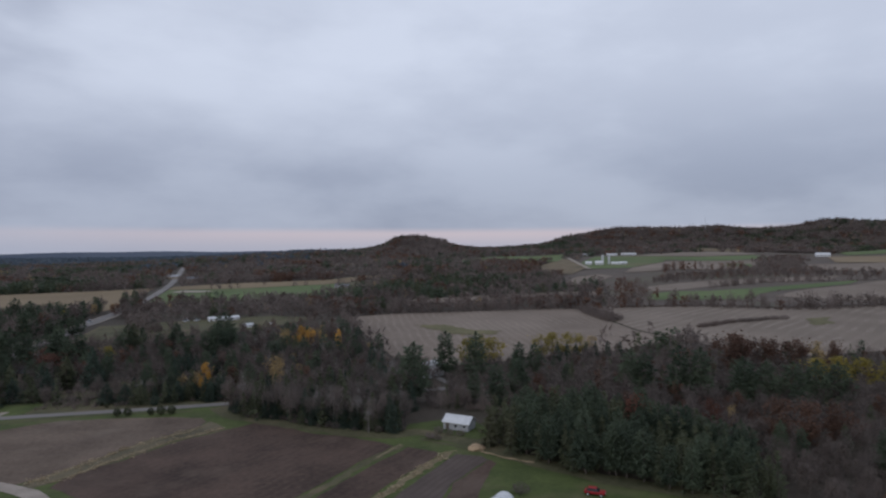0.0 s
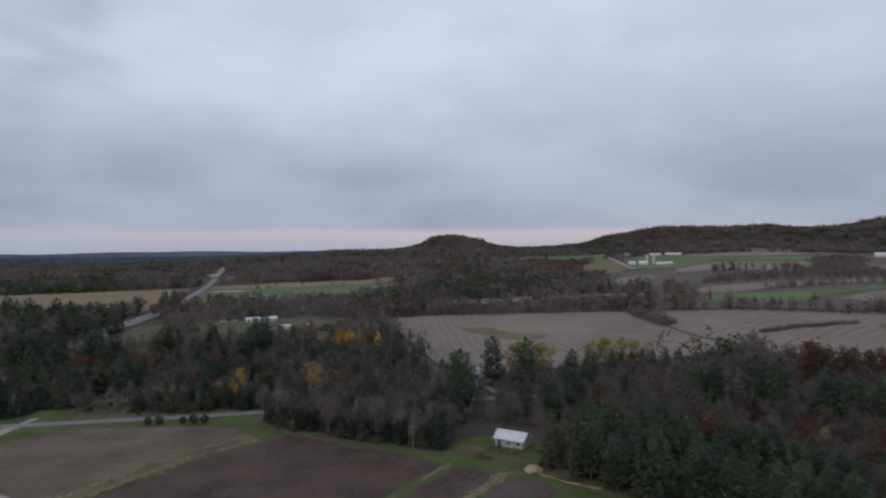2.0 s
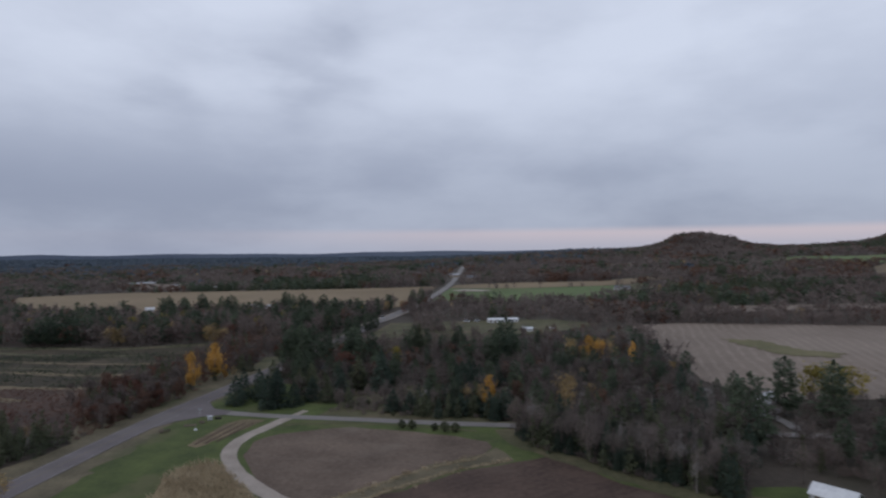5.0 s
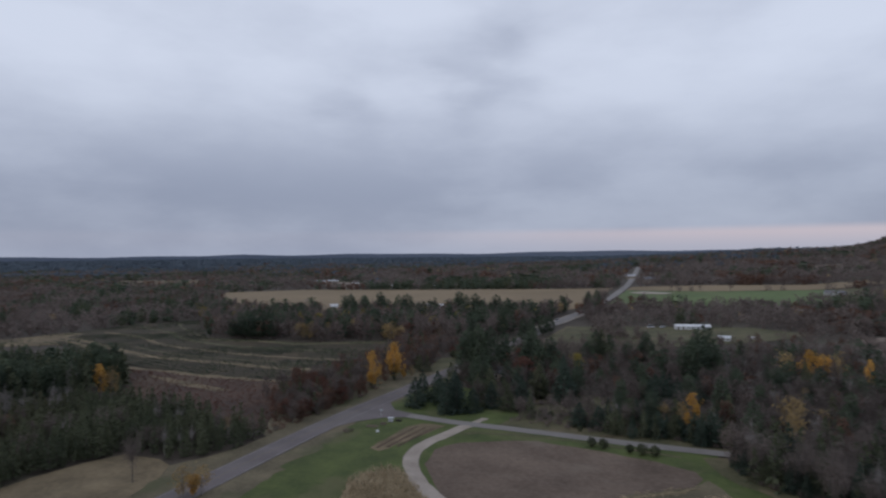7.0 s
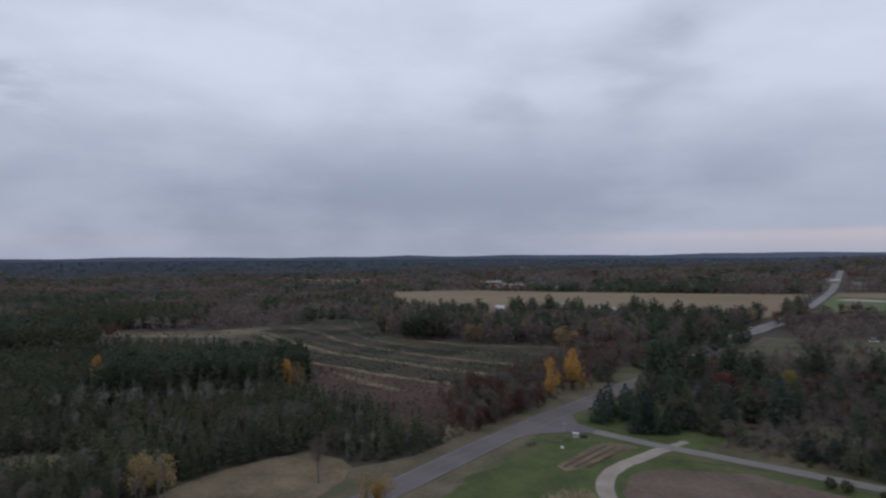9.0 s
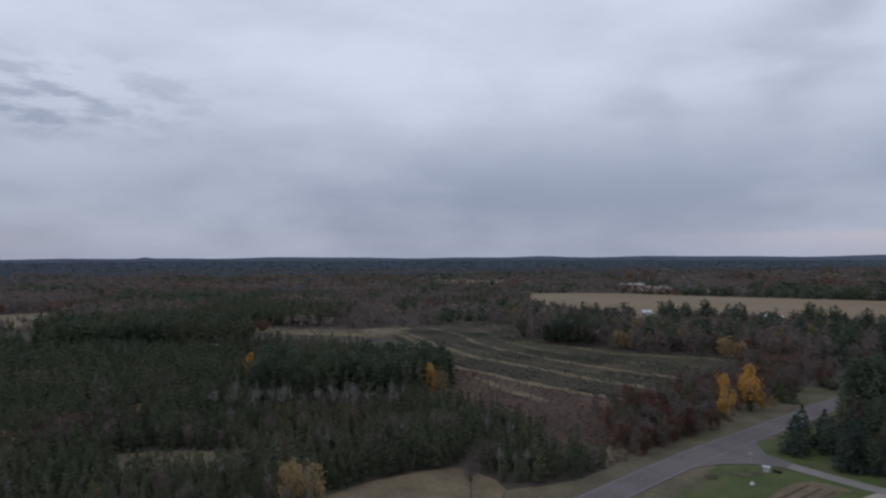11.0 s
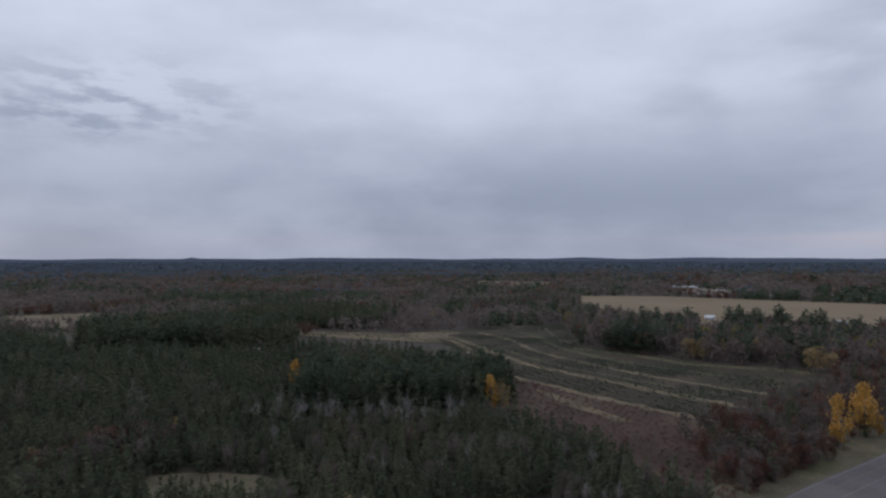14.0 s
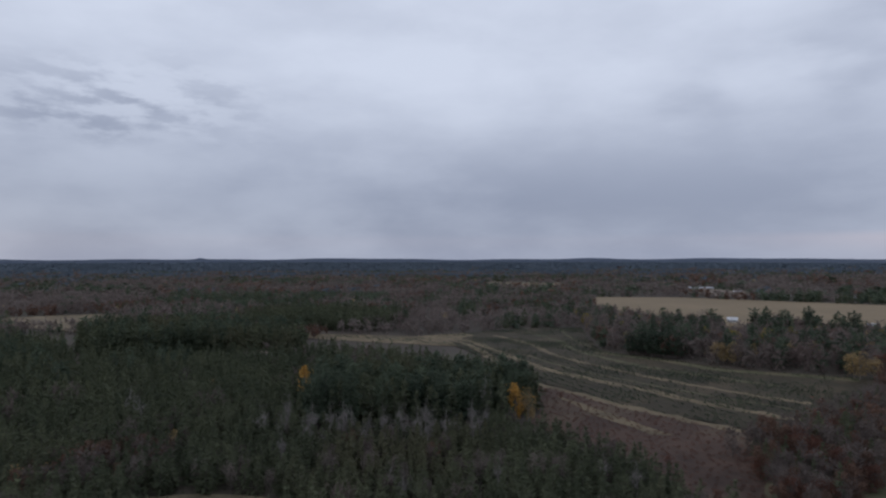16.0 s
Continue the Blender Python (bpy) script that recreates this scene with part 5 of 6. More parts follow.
    ("gold", -145.5, 113.5, 1.1, 0.95), ("gold", -143, 117.5, 1.0, 0.95), ("gold", -147.5, 115.5, 0.95, 0.95), ("aspen", -148.5, 119, 0.7, 0.9), ("bare", -124, 143.6, 0.95, 0.75), ("aspen", -144.5, 112, 0.58, 0.8), ("aspen", -146.8, 113.4, 0.6, 0.8), ("aspen", -142, 115.6, 0.55, 0.8), ("aspen", -150, 116.5, 0.6, 0.8), ("aspen", -153, 112, 0.6, 0.9), ("gold", -106.4, 140.8, 0.68, 1.3), ("gold", -103.4, 143.2, 0.64, 1.3), ("yellow", -104.8, 142.2, 0.52, 1.3),
    ("pine", -135.5, 216.5, 0.6, 1.2), ("pine", -129.5, 247.8, 0.6, 1.2), ("red", -125.5, 229.5, 0.75, 1.2), ("red", -122, 226, 0.7, 1.2), ("red", -128, 224, 0.7, 1.2),
    ("bare", 216.5, 236, 0.85, 1.7), ("bare", 212, 253, 0.6, 0.8), ("bare", 205, 262, 0.6, 0.7), ("bare", 78, 157, 0.8, 0.9), ("bare", 69, 170, 0.65, 1.0),
    ("olive", 106, 245, 1.0, 1.4), ("olive", 113, 246, 1.1, 1.4), ("olive", 119, 247, 0.95, 1.4), ("olive", 145, 250, 0.9, 1.3), ("olive", 151, 250, 0.95, 1.3), ("olive", 158, 249.5, 0.95, 1.3), ("olive", 165, 249, 0.85, 1.3), ("gold", 171, 248, 0.85, 1.3),
    ("red", -79, 512, 1.1, 1.3), ("brown", -76, 535, 0.95, 1.2), ("russet", -66, 537, 0.9, 1.2), ("whitepine", -90, 381, 0.85, 1.0), ("whitepine", -88, 392, 0.8, 1.0), ("spruce", -89.5, 400, 0.8, 1.2), ("whitepine", -76.5, 540, 1.0, 1.1), ("brown", -75, 555, 0.9, 1.3), ("whitepine", -74, 575, 0.95, 1.1), ("brown", -73, 595, 0.9, 1.3), ("brown", -71, 615, 0.8, 1.3), ("whitepine", 257, 804, 1.1, 1.1), ("whitepine", 262, 800, 1.0, 1.0), ("whitepine", 210, 713, 0.8, 1.1), ("whitepine", 172, 594, 0.7, 0.9), ("whitepine", 146, 549, 0.75, 0.9), ("spruce", 326, 548, 1.2, 0.9),
):
    stand(key, x, y, s, slim)
for x, y in ((150, 244), (154.5, 243), (159, 242.5), (163.5, 241), (168, 240), (174, 239), (180, 238)):
    stand("spruce", x, y, 0.62, 1.1)
# tall conifers among the bare woods of the yard
for key, x, y, s, slim in (("spruce", -46.5, 265.6, 1.25, 1.0), ("spruce", -15.7, 253.6, 0.9, 1.05), ("spruce", -11.5, 254.5, 1.05, 1.0), ("whitepine", -66.2, 299.6, 1.15, 0.9), ("whitepine", -0.2, 290.5, 1.15, 0.95), ("whitepine", 5.5, 296.0, 1.0, 1.0),
                           ("whitepine", -42.4, 324.5, 0.95, 1.1), ("whitepine", -20.9, 328.6, 0.9, 1.1), ("whitepine", -62.8, 262.0, 0.62, 1.2), ("whitepine", -84.5, 408, 0.8, 1.2), ("whitepine", -82.5, 418, 0.7, 1.2)):
    stand(key, x, y, s, slim)
# tall pines over the woods beside the tan field
for x, y, s, slim in ((-252, 470, 1.2, 1.1), (-243, 476, 1.1, 1.2), (-231, 480, 1.25, 1.1), (-214, 478, 1.1, 1.15), (-203, 470, 1.2, 1.2), (-168, 490, 1.25, 1.1), (-160, 484, 1.1, 1.2), (-151, 480, 1.2, 1.15), (-132, 470, 1.2, 1.1), (-118, 450, 1.15, 1.15), (-124, 412, 1.1, 1.2), (-109, 404, 1.15, 1.1),
                      (-272, 372, 0.9, 1.3), (-264, 366, 1.0, 1.3), (-256, 370, 0.95, 1.3), (-281, 380, 0.9, 1.3), (-268, 384, 1.05, 1.3)):
    stand("whitepine", x, y, s, slim)
for x, y, s in ((-28.4, 206.6, 1.0), (-25.2, 206, 1.05), (-18.4, 204.6, 0.9), (-15.2, 204, 1.15), (-12.1, 203.8, 1.1)):
    stand("shrub", x, y, s, 1.0, label="round clipped dark shrub beside the side road")
for x, y, s in ((-97.7, 195.6, 0.5), (-96.8, 197.2, 0.4), (65.5, 107.5, 1.0), (58.6, 151, 0.8), (60.2, 149.5, 0.7), (62.5, 155, 0.8), (65, 152.5, 0.7), (67.5, 150.5, 0.7)):
    stand("brush", x, y, s, 1.2)


def small_plants():
    """Rows of young evergreens in the planting, and the patch of standing dry corn."""
    vs, n = [], 0
    x, y = grid_points(-450, -148, 246, 430, 1.3)
    ok = inside(x, y, planting)
    x, y = x[ok], y[ok]
    row = np.sin((0.25 * x + 0.967 * y) * 1.25 + 1.2 * np.sin(x * 0.025))
    keep = (patchy(x, y, 60, 9) + 0.7 * row + R.normal(size=len(x)) * 0.45 > 0.2)
    x, y = x[keep], y[keep]
    s = R.uniform(0.25, 0.6, len(x))
    v, f = bush(1.4, 0.9, 14, 0.75)[1]
    pts = (v[None] * s[:, None, None]) + np.stack([x, y, ground_z(x, y)], 1)[:, None]
    fs = (f[None] + (np.arange(len(x)) * len(v))[:, None, None]).reshape(-1, 3)
    tagged(new("planted_evergreens", obj_mesh("planted_evergreens", pts.reshape(-1, 3), fs, [DARK_PINE])), "rows of small young evergreens in weeds", "young trees", kind="stuff")
    # loose straw on the strip between the tilled fields
    heaps = []
    for line in STRAW_LINES + [[(60.3, 138.2), (49.3, 128.4), (41.8, 121), (28, 107)]]:
        p = np.array(rounded(line, 0.5))
        p = p[R.uniform(size=len(p)) < 0.55] + 0
        heaps.append(p + R.normal(size=p.shape) * (0.9, 0.9))
    p = np.concatenate(heaps)
    c = np.repeat(np.concatenate([p, (ground_z(p[:, 0], p[:, 1]) + 0.22)[:, None]], 1), 14, 0)
    c += R.normal(size=c.shape) * (0.45, 0.45, 0.06)
    v, f = scraps(c, 0.5, 0.3, 0.0, None, np.tile((0.0, 0.0, 1.0), (len(c), 1)))
    tagged(new("loose_straw", obj_mesh("loose_straw", v, f, [CORN])), "loose clumps of pale straw on the weedy strip", "straw", kind="stuff")
    x, y = grid_points(-80, -45, 128, 176, 0.42)
    ok = inside(x, y, [(-77, 161), (-75.5, 167.5), (-72, 172), (-67, 169.5), (-61.5, 163), (-54, 154.5), (-48, 146), (-52, 130), (-73, 135), (-72.5, 150)])
    ok &= np.sin((0.75 * x - 0.66 * y) * 3.6) > -0.35
    x, y = x[ok], y[ok]
    c = np.stack([x, y, ground_z(x, y) + R.uniform(0.5, 1.6, len(x))], 1)
    v, f = scraps(np.repeat(c, 2, 0) + R.normal(size=(2 * len(c), 3)) * 0.15, 1.3, 0.16, 1.6)
    tagged(new("standing_corn", obj_mesh("standing_corn", v, f, [CORN])), "patch of standing dry tan corn stalks", "corn", kind="stuff")


small_plants()


# ---- buildings ----
def gable_house(name, x, y, turn, long, wide, wall, rise, wall_mat, roof_mat, label, category="house", doors=1, windows=2, over=0.4, group=""):
    ob = tagged(new(name), label, category, group)
    ob.matrix_basis = pose(x, y, gz(x, y), 0, 0, turn)
    a, b = long / 2, wide / 2
    bm = bmesh.new()
    box(bm, -a, a, -b, b, -0.5, wall)
    for sx in (-a, a - 0.15):
        v = [bm.verts.new((sx + dx, yy, zz)) for dx in (0, 0.15) for yy, zz in ((-b, wall), (b, wall), (0, wall + rise))]
        for f in ((0, 2, 1), (3, 4, 5), (0, 3, 5, 2), (1, 2, 5, 4)):
            bm.faces.new([v[i] for i in f])
    part("wall", bm, wall_mat, ob)
    bm = bmesh.new()
    drop = over * rise / b
    for s in (-1, 1):
        v = [bm.verts.new(c) for dz in (0.05, 0.2) for c in ((-a - over, s * (b + over), wall - drop + dz), (a + over, s * (b + over), wall - drop + dz), (a + over, 0, wall + rise + dz), (-a - over, 0, wall + rise + dz))]
        for f in ((3, 2, 1, 0), (4, 5, 6, 7), (0, 1, 5, 4), (1, 2, 6, 5), (2, 3, 7, 6), (3, 0, 4, 7)):
            bm.faces.new([v[i] for i in f])
    bmesh.ops.recalc_face_normals(bm, faces=bm.faces[:])
    part("roof", bm, roof_mat, ob)
    n = doors + windows
    for k in range(n):
        cx = -a + long * (k + 0.5) / n
        if k < doors:
            part("door", boxed((cx - 0.5, cx + 0.5, -b - 0.06, -b + 0.02, 0, min(2.1, wall - 0.2))), WOOD, ob)
        else:
            w = part("window", boxed((cx - 0.55, cx + 0.55, -b - 0.07, -b + 0.02, wall * 0.4, wall * 0.8)), WHITE, ob)
            part("pane", boxed((cx - 0.45, cx + 0.45, -b - 0.09, -b - 0.06, wall * 0.4 + 0.1, wall * 0.8 - 0.1)), GLASS_DARK, w)
    return ob


gable_house("yard_house", -77, 284, -15, 12, 8, 3.0, 2.2, TAN_WALL, GREY_ROOF, "house with a grey roof under tall pines", "house", 1, 3)
# white shed of the homestead
gable_house("garden_shed", 69.8, 157.6, -45, 8.0, 5.2, 2.2, 1.5, OLD_WHITE, WHITE, "white shed with a pale roof beside the pines", "shed", 1, 2)
gable_house("long_barn", -0.3, 453, 12, 20.5, 6, 1.9, 0.9, WHITE, WHITE, "long low white poultry barn on green grass", "barn", 2, 5)
gable_house("small_shed", 15.5, 408.7, 0, 6, 4, 1.8, 0.8, WHITE, GREY_METAL, "small white shed on green grass", "shed", 1, 1)
gable_house("white_house", 83.5, 230, 35, 9, 7, 3.4, 2.2, WHITE, WHITE, "white house half hidden by trees", "house", 1, 2)
gable_house("white_house", -310, 540, 30, 7, 4.4, 2.1, 1.7, WHITE, WHITE, "white house among pines beside the tan field", "house", 1, 3)
gable_house("white_house", -221, 556, 20, 6, 4, 2.6, 1.5, WHITE, GREY_METAL, "white house with a grey roof behind the trees", "house", 1, 3)
gable_house("white_house", -208, 553, 20, 5, 4, 2.4, 1.4, WHITE, WHITE, "small white house behind the trees", "house", 1, 2)
gable_house("highway_building", -76, 954, 0, 14, 7, 3.5, 2, TAN_WALL, OLD_WHITE, "tan building beside the far crossroads", "building", 1, 4)
gable_house("highway_building", -46, 864, 10, 14, 9, 5, 3, TAN_WALL, GREY_ROOF, "tan house beside the far highway", "building", 1, 3)
for x, y, turn, size in ((-398, 836, 10, 12), (-375, 816, 30, 9), (-359, 823, -10, 11), (-420, 850, 20, 10), (-330, 840, 15, 10), (-290, 820, -20, 9), (-480, 885, 40, 12), (-260, 850, 10, 10), (-560, 960, 25, 12)):
    gable_house("far_house", x, y, turn, size * 0.8, size * 0.55, 3, 2, WHITE if size > 9 else TAN_WALL, BROWN_ROOF, "far house with a brown roof beside the field", "house", 1, 2, group="houses beyond the field")
gable_house("far_shop", -545, 905, 35, 30, 10, 3.5, 1.5, TAN_WALL, OLD_WHITE, "long far shop building beside a pale lot", "building", 2, 4)
gable_house("far_white_barn", -857, 1589, 20, 20, 10, 4, 3, WHITE, WHITE, "far white barn in the woods", "barn", 1, 3)
gable_house("low_building", 122, 685, -28, 16, 7, 3.2, 1.6, OLD_WHITE, GREY_ROOF, "low building with a grey roof by a meadow", "building", 1, 3)
for x, y, turn, long, wide, wall, rise in ((556, 873, -32, 10, 8, 3.5, 2.6), (570, 864, -32, 13, 8, 4, 3), (594, 852, -40, 14, 7, 3, 2), (607, 852, -20, 12, 6, 3, 2)):
    gable_house("farm_barn", x, y, turn, long, wide, wall, rise, WHITE, WHITE, "white farm barn on the green slope", "barn", 1, 3, group="barns of the hill farm")
for x, y, turn, long in ((684, 1088, -40, 18), (722, 1056, -40, 26), (756, 1048, -35, 36)):
    gable_house("upper_barn", x, y, turn, long * 0.8, 8, 2.6, 1.6, WHITE, WHITE, "far white barn below the ridge", "barn", 1, 3, group="barns below the ridge")
gable_house("far_barn", 978, 801, -38, 22, 10, 4, 3, WHITE, WHITE, "large white barn on the far slope", "barn", 1, 3)
gable_house("camp_cabin", -376, 190, 30, 9, 3.5, 2.4, 0.6, WHITE, TAN_WALL, "pale trailer at the edge of the pines", "cabin", 1, 2)


def cylinder(bm, x, y, z0, z1, r0, r1, n=12):
    t = [2 * math.pi * k / n for k in range(n)]
    a = [bm.verts.new((x + r0 * math.cos(k), y + r0 * math.sin(k), z0)) for k in t]
    b = [bm.verts.new((x + r1 * math.cos(k), y + r1 * math.sin(k), z1)) for k in t]
    for k in range(n):
        j = (k + 1) % n
        bm.faces.new((a[k], a[j], b[j], b[k]))
    bm.faces.new(b)
    bm.faces.new(a[::-1])


def silo(x, y, high, r):
    ob = tagged(new("silo"), "tall pale farm silo with a domed top", "silo", "silos of the hill farm")
    ob.matrix_basis = pose(x, y, gz(x, y))
    bm = bmesh.new()
    cylinder(bm, 0, 0, -1, high, r, r, 16)
    part("shaft", bm, GREY_METAL, ob)
    bm = bmesh.new()
    cylinder(bm, 0, 0, high, high + r * 0.5, r * 1.02, r * 0.75, 16)
    cylinder(bm, 0, 0, high + r * 0.5, high + r * 0.85, r * 0.75, r * 0.2, 16)
    part("dome", bm, WHITE, ob)


silo(583, 874, 14, 1.9)
silo(592, 869, 15.5, 1.9)


def mast(name, x, y, high, r, label, category):
    """A lattice mast: three legs with braces."""
    ob = tagged(new(name), label, category)
    ob.matrix_basis = pose(x, y, gz(x, y))
    legs = [(r * math.cos(k), r * math.sin(k)) for k in (0.5, 2.6, 4.7)]
    for lx, ly in legs:
        bm = bmesh.new()
        cylinder(bm, lx, ly, -1, high, 0.25, 0.12, 5)
        part("leg", bm, GREY_METAL, ob)
    bm = bmesh.new()
    for k in range(int(high / 4)):
        for (ax, ay), (bx, by) in zip(legs, legs[1:] + legs[:1]):
            p, q = Vector((ax, ay, k * 4)), Vector((bx, by, k * 4 + 4))
            v = [bm.verts.new(c) for c in (p - Vector((0.08, 0, 0)), p + Vector((0.08, 0, 0)), q)]
            bm.faces.new(v)
    part("bracing", bm, GREY_METAL, ob)


mast("radio_mast", 1252, 1396, 34, 0.8, "thin grey radio mast on the wooded ridge", "mast")


def parked_car(name, x, y, turn, paint, label, category="car", van=0.0):
    ob = tagged(new(name), label, category)
    ob.matrix_basis = pose(x, y, gz(x, y) + 0.12, 0, 0, turn)
    bm = boxed((-2.2, 2.2, -0.88, 0.88, 0.32, 0.92), bevel=0.12)
    part("body", bm, paint, ob)
    bm = bmesh.new()
    lo = [(-1.7, -0.8), (0.95, -0.8), (0.95, 0.8), (-1.7, 0.8)]
    hi = [(-1.4, -0.68), (0.35 + van, -0.68), (0.35 + van, 0.68), (-1.4, 0.68)]
    a = [bm.verts.new((px, py, 0.9)) for px, py in lo]
    b = [bm.verts.new((px, py, 1.45 + van)) for px, py in hi]
    for k in range(4):
        j = (k + 1) % 4
        bm.faces.new((a[k], a[j], b[j], b[k]))
    glass = part("cabin", bm, GLASS_DARK, ob)
    part("roof", boxed((-1.45, 0.4 + van, -0.7, 0.7, 1.43 + van, 1.5 + van), bevel=0.02), paint, ob)
    for wx in (-1.4, 1.4):
        for wy in (-0.86, 0.86):
            bm = bmesh.new()
            cylinder(bm, 0, 0, -0.1, 0.1, 0.34, 0.34, 14)
            w = part("wheel", bm, RUBBER, ob)
            w.matrix_basis = pose(wx, wy, 0.24, 90, 0, 0)
            bm = bmesh.new()
            cylinder(bm, 0, 0, -0.11, 0.11, 0.2, 0.2, 10)
            part("rim", bm, GREY_METAL, w)
    for s in (-0.6, 0.6):
        part("headlight", boxed((2.17, 2.23, s - 0.18, s + 0.18, 0.62, 0.78)), WHITE, ob)
    return ob


parked_car("parked_car", 80.2, 101.6, -40, RED_PAINT, "red car parked on the grass by the pines")
parked_car("parked_truck", -89.5, 478, 80, WHITE, "white truck parked beside the highway", "truck", 0.5)
parked_car("parked_truck", -25, 454, 20, WHITE, "white van parked beside the long barn", "van", 0.4)
parked_car("parked_car", -18, 455.5, 60, GREY_METAL, "grey car parked beside the long barn")


def propane_tank(x, y, turn, label):
    ob = tagged(new("propane_tank"), label, "tank")
    ob.matrix_basis = pose(x, y, gz(x, y), 0, 0, turn)
    bm = bmesh.new()
    bmesh.ops.create_uvsphere(bm, u_segments=20, v_segments=12, radius=0.75)
    for v in bm.verts:
        v.co.x += math.copysign(1.4, v.co.x) if abs(v.co.x) > 1e-4 else 0
        v.co.z += 1.05
    for f in bm.faces:
        f.smooth = True
    part("tank", bm, WHITE, ob)
    for s in (-1, 1):
        part("foot", boxed((s - 0.12, s + 0.12, -0.5, 0.5, 0, 0.5)), GREY_METAL, ob)
    bm = bmesh.new()
    cylinder(bm, 0, 0, 1.75, 2.0, 0.22, 0.2, 12)
    part("valve_cover", bm, GREY_METAL, ob)


propane_tank(30.9, 414.8, 20, "white propane tank on green grass")


def dome_tent(x, y):
    """A white hoop house, half in view on the lawn."""
    ob = tagged(new("hoop_house"), "white hoop house on the green lawn", "greenhouse")
    ob.matrix_basis = pose(x, y, gz(x, y), 0, 0, 40)
    bm = bmesh.new()
    rows = []
    for px in (-3.5, -3.2, 3.2, 3.5):
        k = 0.97 if abs(px) > 3.3 else 1.0
        rows.append([bm.verts.new((px, 2.3 * k * math.cos(a), 2.3 * k * math.sin(a))) for a in [math.pi * i / 14 for i in range(15)]])
    for a, b in zip(rows, rows[1:]):
        for i in range(14):
            bm.faces.new((a[i], a[i + 1], b[i + 1], b[i]))
    bm.faces.new(rows[0])
    bm.faces.new(rows[-1][::-1])
    part("cover", bm, WHITE, ob)
    for px in (-3.25, 0, 3.25):
        bm = bmesh.new()
        for i in range(14):
            a, b = math.pi * i / 14, math.pi * (i + 1) / 14
            box_pts = [(px + dx, r * math.cos(c), r * math.sin(c)) for c in (a, b) for dx, r in ((-0.04, 2.31), (0.04, 2.31), (0.04, 2.37), (-0.04, 2.37))]
            v = [bm.verts.new(p) for p in box_pts]
            for k in range(4):
                j = (k + 1) % 4
                bm.faces.new((v[k], v[j], v[4 + j], v[4 + k]))
        part("hoop", bm, GREY_METAL, ob)


dome_tent(58.0, 102.2)


def heap(name, x, y, r, h, mat, label, category):
    bm = bmesh.new()
    bmesh.ops.create_icosphere(bm, subdivisions=3, radius=1.0)
    for v in bm.verts:
        k = 1 + 0.22 * noise.noise(v.co * 2.1 + Vector((x, y, 0)))
        v.co = Vector((v.co.x * r * k, v.co.y * r * 0.8 * k, max(-0.1, v.co.z) * h * k))
    ob = tagged(part(name, bm, mat, None), label, category)
    ob.matrix_basis = pose(x, y, gz(x, y) + 0.05)


ribbon("sand_trail", [(68, 136.5), (71, 131), (74.5, 126.5), (77, 124)], 0.7, HAY, 0.16, "thin trail of spilt sand on the grass", "sand", 1.2, 0.4, 0)
heap("sand_heap", 67.6, 138.6, 2.4, 1.3, HAY, "pale tan heap of sand beside the soil beds", "heap")


def pole(x, y, high, label):
    ob = tagged(new("utility_pole"), label, "pole")
    ob.matrix_basis = pose(x, y, gz(x, y))
    bm = bmesh.new()
    cylinder(bm, 0, 0, -0.5, high, 0.16, 0.11, 8)
    part("post", bm, WOOD, ob)
    part("crossarm", boxed((-1.1, 1.1, -0.06, 0.06, high - 0.7, high - 0.55)), WOOD, ob)
    for s in (-0.95, 0.95):
        bm = bmesh.new()
        cylinder(bm, s, 0, high - 0.55, high - 0.35, 0.06, 0.05, 6)
        part("insulator", bm, GREY_METAL, ob)


def road_sign(x, y, turn):
    ob = tagged(new("road_sign"), "thin grey post with a small sign at the junction", "sign")
    ob.matrix_basis = pose(x, y, gz(x, y), 0, 0, turn)
    bm = bmesh.new()
    cylinder(bm, 0, 0, -0.3, 2.9, 0.06, 0.06, 6)
    part("post", bm, GREY_METAL, ob)
    part("plate", boxed((-0.45, 0.45, 0.06, 0.09, 2.3, 2.75)), GREY_METAL, ob)


def farm_stand(x, y, turn):
    ob = tagged(new("farm_stand"), "small white stand with a counter on the lawn", "stand")
    ob.matrix_basis = pose(x, y, gz(x, y) + 0.03, 0, 0, turn)
    part("cabinet", boxed((-0.7, 0.7, -0.5, 0.5, 0, 1.2), bevel=0.03), OLD_WHITE, ob)
    part("counter", boxed((-0.85, 0.85, -0.62, 0.62, 1.2, 1.27), bevel=0.02), GREY_METAL, ob)


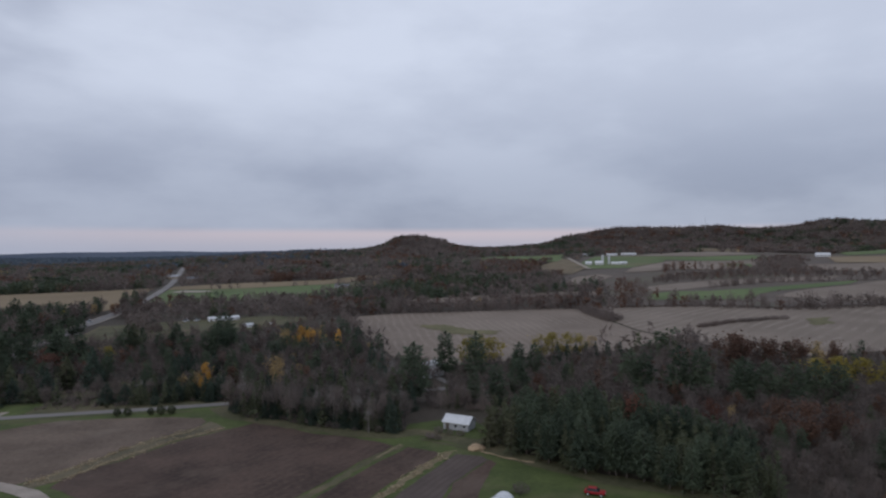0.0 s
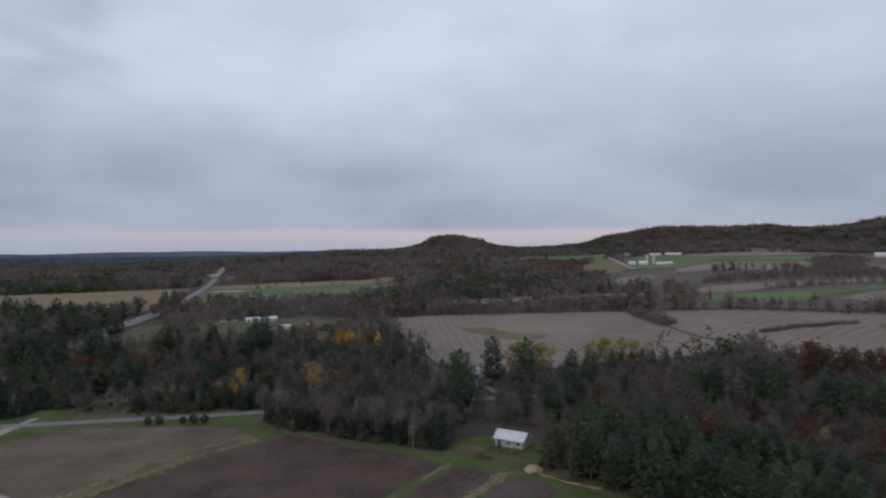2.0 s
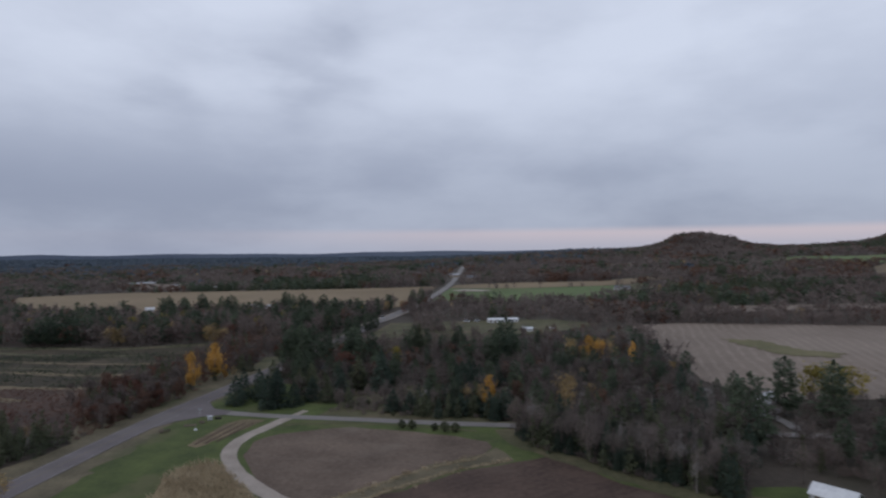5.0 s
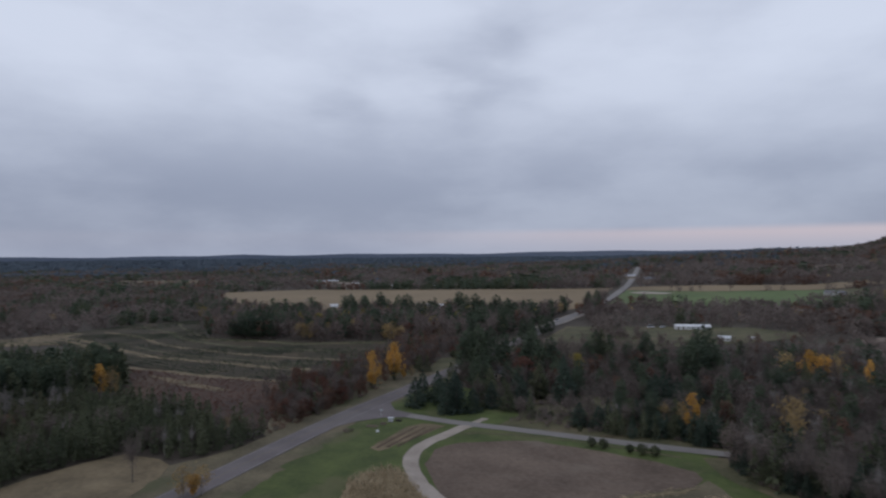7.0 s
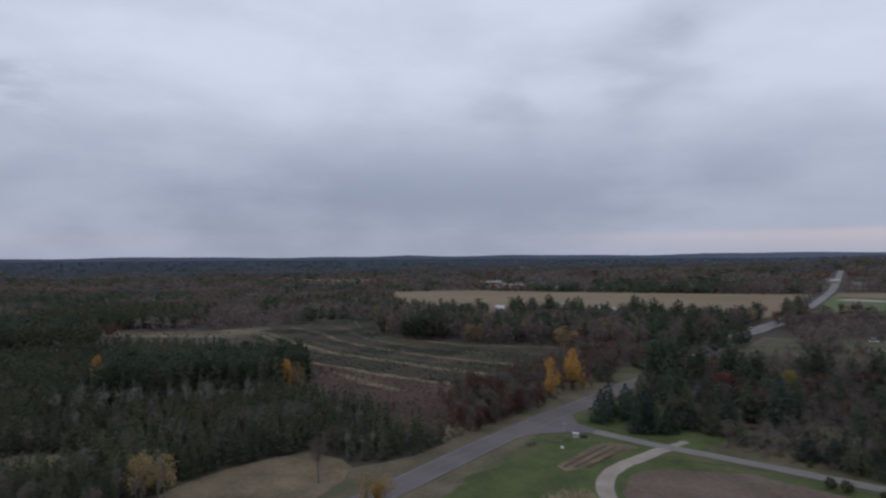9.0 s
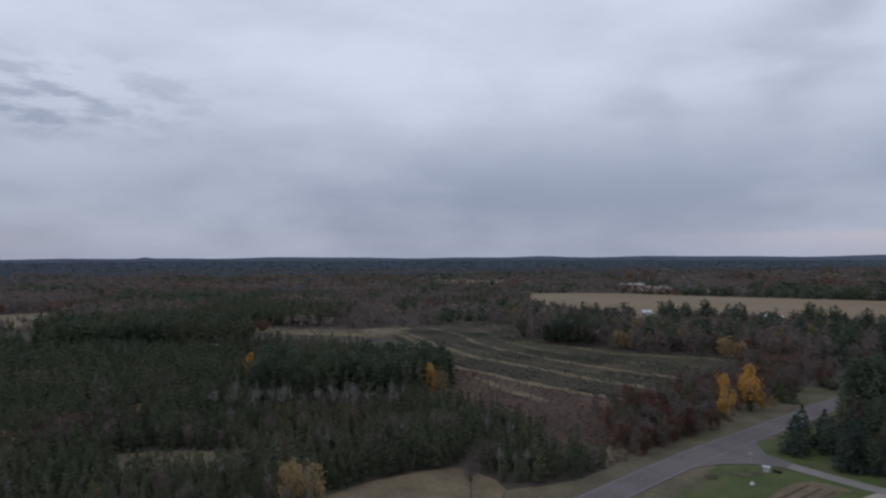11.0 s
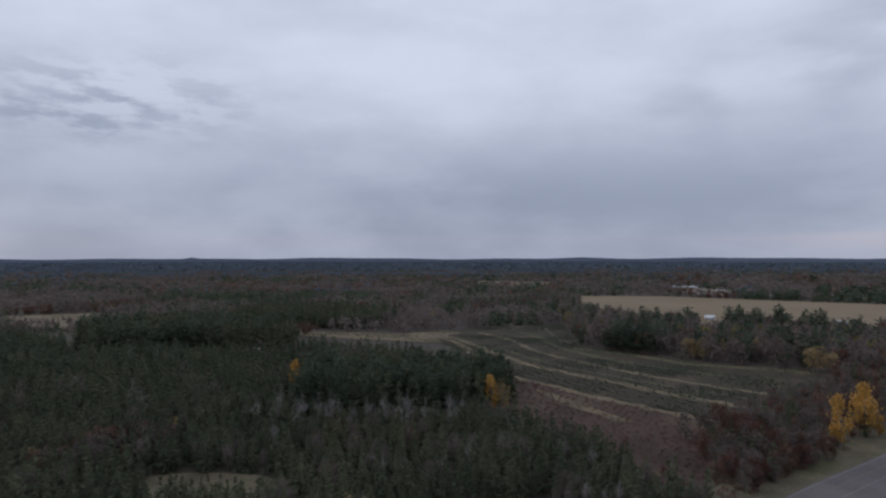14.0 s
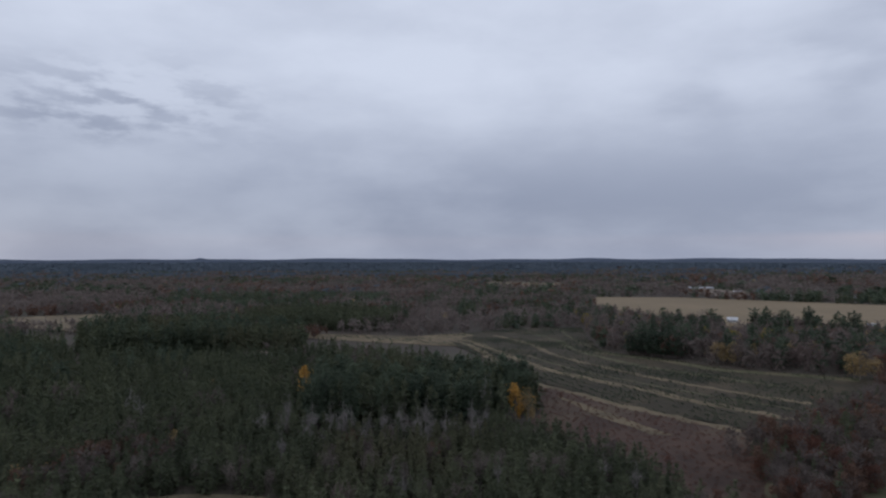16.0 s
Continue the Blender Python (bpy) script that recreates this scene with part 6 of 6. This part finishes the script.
def trough(name, x, y, turn, long, mat, label, category, fill=SOIL_DARK):
    ob = tagged(new(name), label, category)
    ob.matrix_basis = pose(x, y, gz(x, y) + 0.03, 0, 0, turn)
    a = long / 2
    part("side", boxed((-a, a, -0.45, -0.38, 0, 0.55)), mat, ob)
    part("side", boxed((-a, a, 0.38, 0.45, 0, 0.55)), mat, ob)
    part("end", boxed((-a, -a + 0.07, -0.38, 0.38, 0, 0.55)), mat, ob)
    part("end", boxed((a - 0.07, a, -0.38, 0.38, 0, 0.55)), mat, ob)
    part("soil", boxed((-a + 0.07, a - 0.07, -0.38, 0.38, 0, 0.45)), fill, ob)


road_sign(-95.4, 213.6, 20)
farm_stand(-90.4, 210.4, 15)
trough("planter_box", -93.2, 203.4, 12, 3.6, WOOD, "long wooden planter box full of yellowed plants", "planter", WEEDS)
trough("planter_box", -91.2, 206.8, 12, 1.6, WOOD, "short dark wooden planter box on the lawn", "planter")
trough("stock_tank", -88.4, 211.8, 10, 1.8, RUBBER, "dark trough beside the white stand", "trough")
heap("white_stone", -89.3, 199.2, 0.5, 0.6, WHITE, "pale stone standing on the lawn", "stone")


# ---- the far range ----
def far_range():
    n = 640
    r = random.Random(4)
    bm = bmesh.new()
    low, top = [], []
    for k in range(n + 1):
        az = radians(-98 + 160 * k / n)
        d = 4920
        x, y = math.sin(az) * d, math.cos(az) * d
        east = max(0.0, min(1.0, (math.degrees(az) + 45) / 50))
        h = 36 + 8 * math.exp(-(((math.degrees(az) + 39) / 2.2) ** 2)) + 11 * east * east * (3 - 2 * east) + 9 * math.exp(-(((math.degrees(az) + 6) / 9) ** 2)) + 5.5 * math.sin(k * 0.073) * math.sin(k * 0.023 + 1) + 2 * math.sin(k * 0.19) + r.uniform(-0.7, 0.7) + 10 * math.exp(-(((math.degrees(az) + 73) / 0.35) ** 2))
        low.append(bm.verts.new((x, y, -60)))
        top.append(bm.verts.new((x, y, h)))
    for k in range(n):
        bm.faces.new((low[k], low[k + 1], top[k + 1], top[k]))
    # the blue-grey of the hills is distance haze put into their colour
    tagged(part("backdrop", bm, surface("far_hills_painted_haze", (0.145, 0.178, 0.242), (0.175, 0.208, 0.272), 0.004, 0.001, bump=0.0), None), "distant wooded hills on the horizon, blue-grey haze painted in", "hills", kind="structure")


far_range()
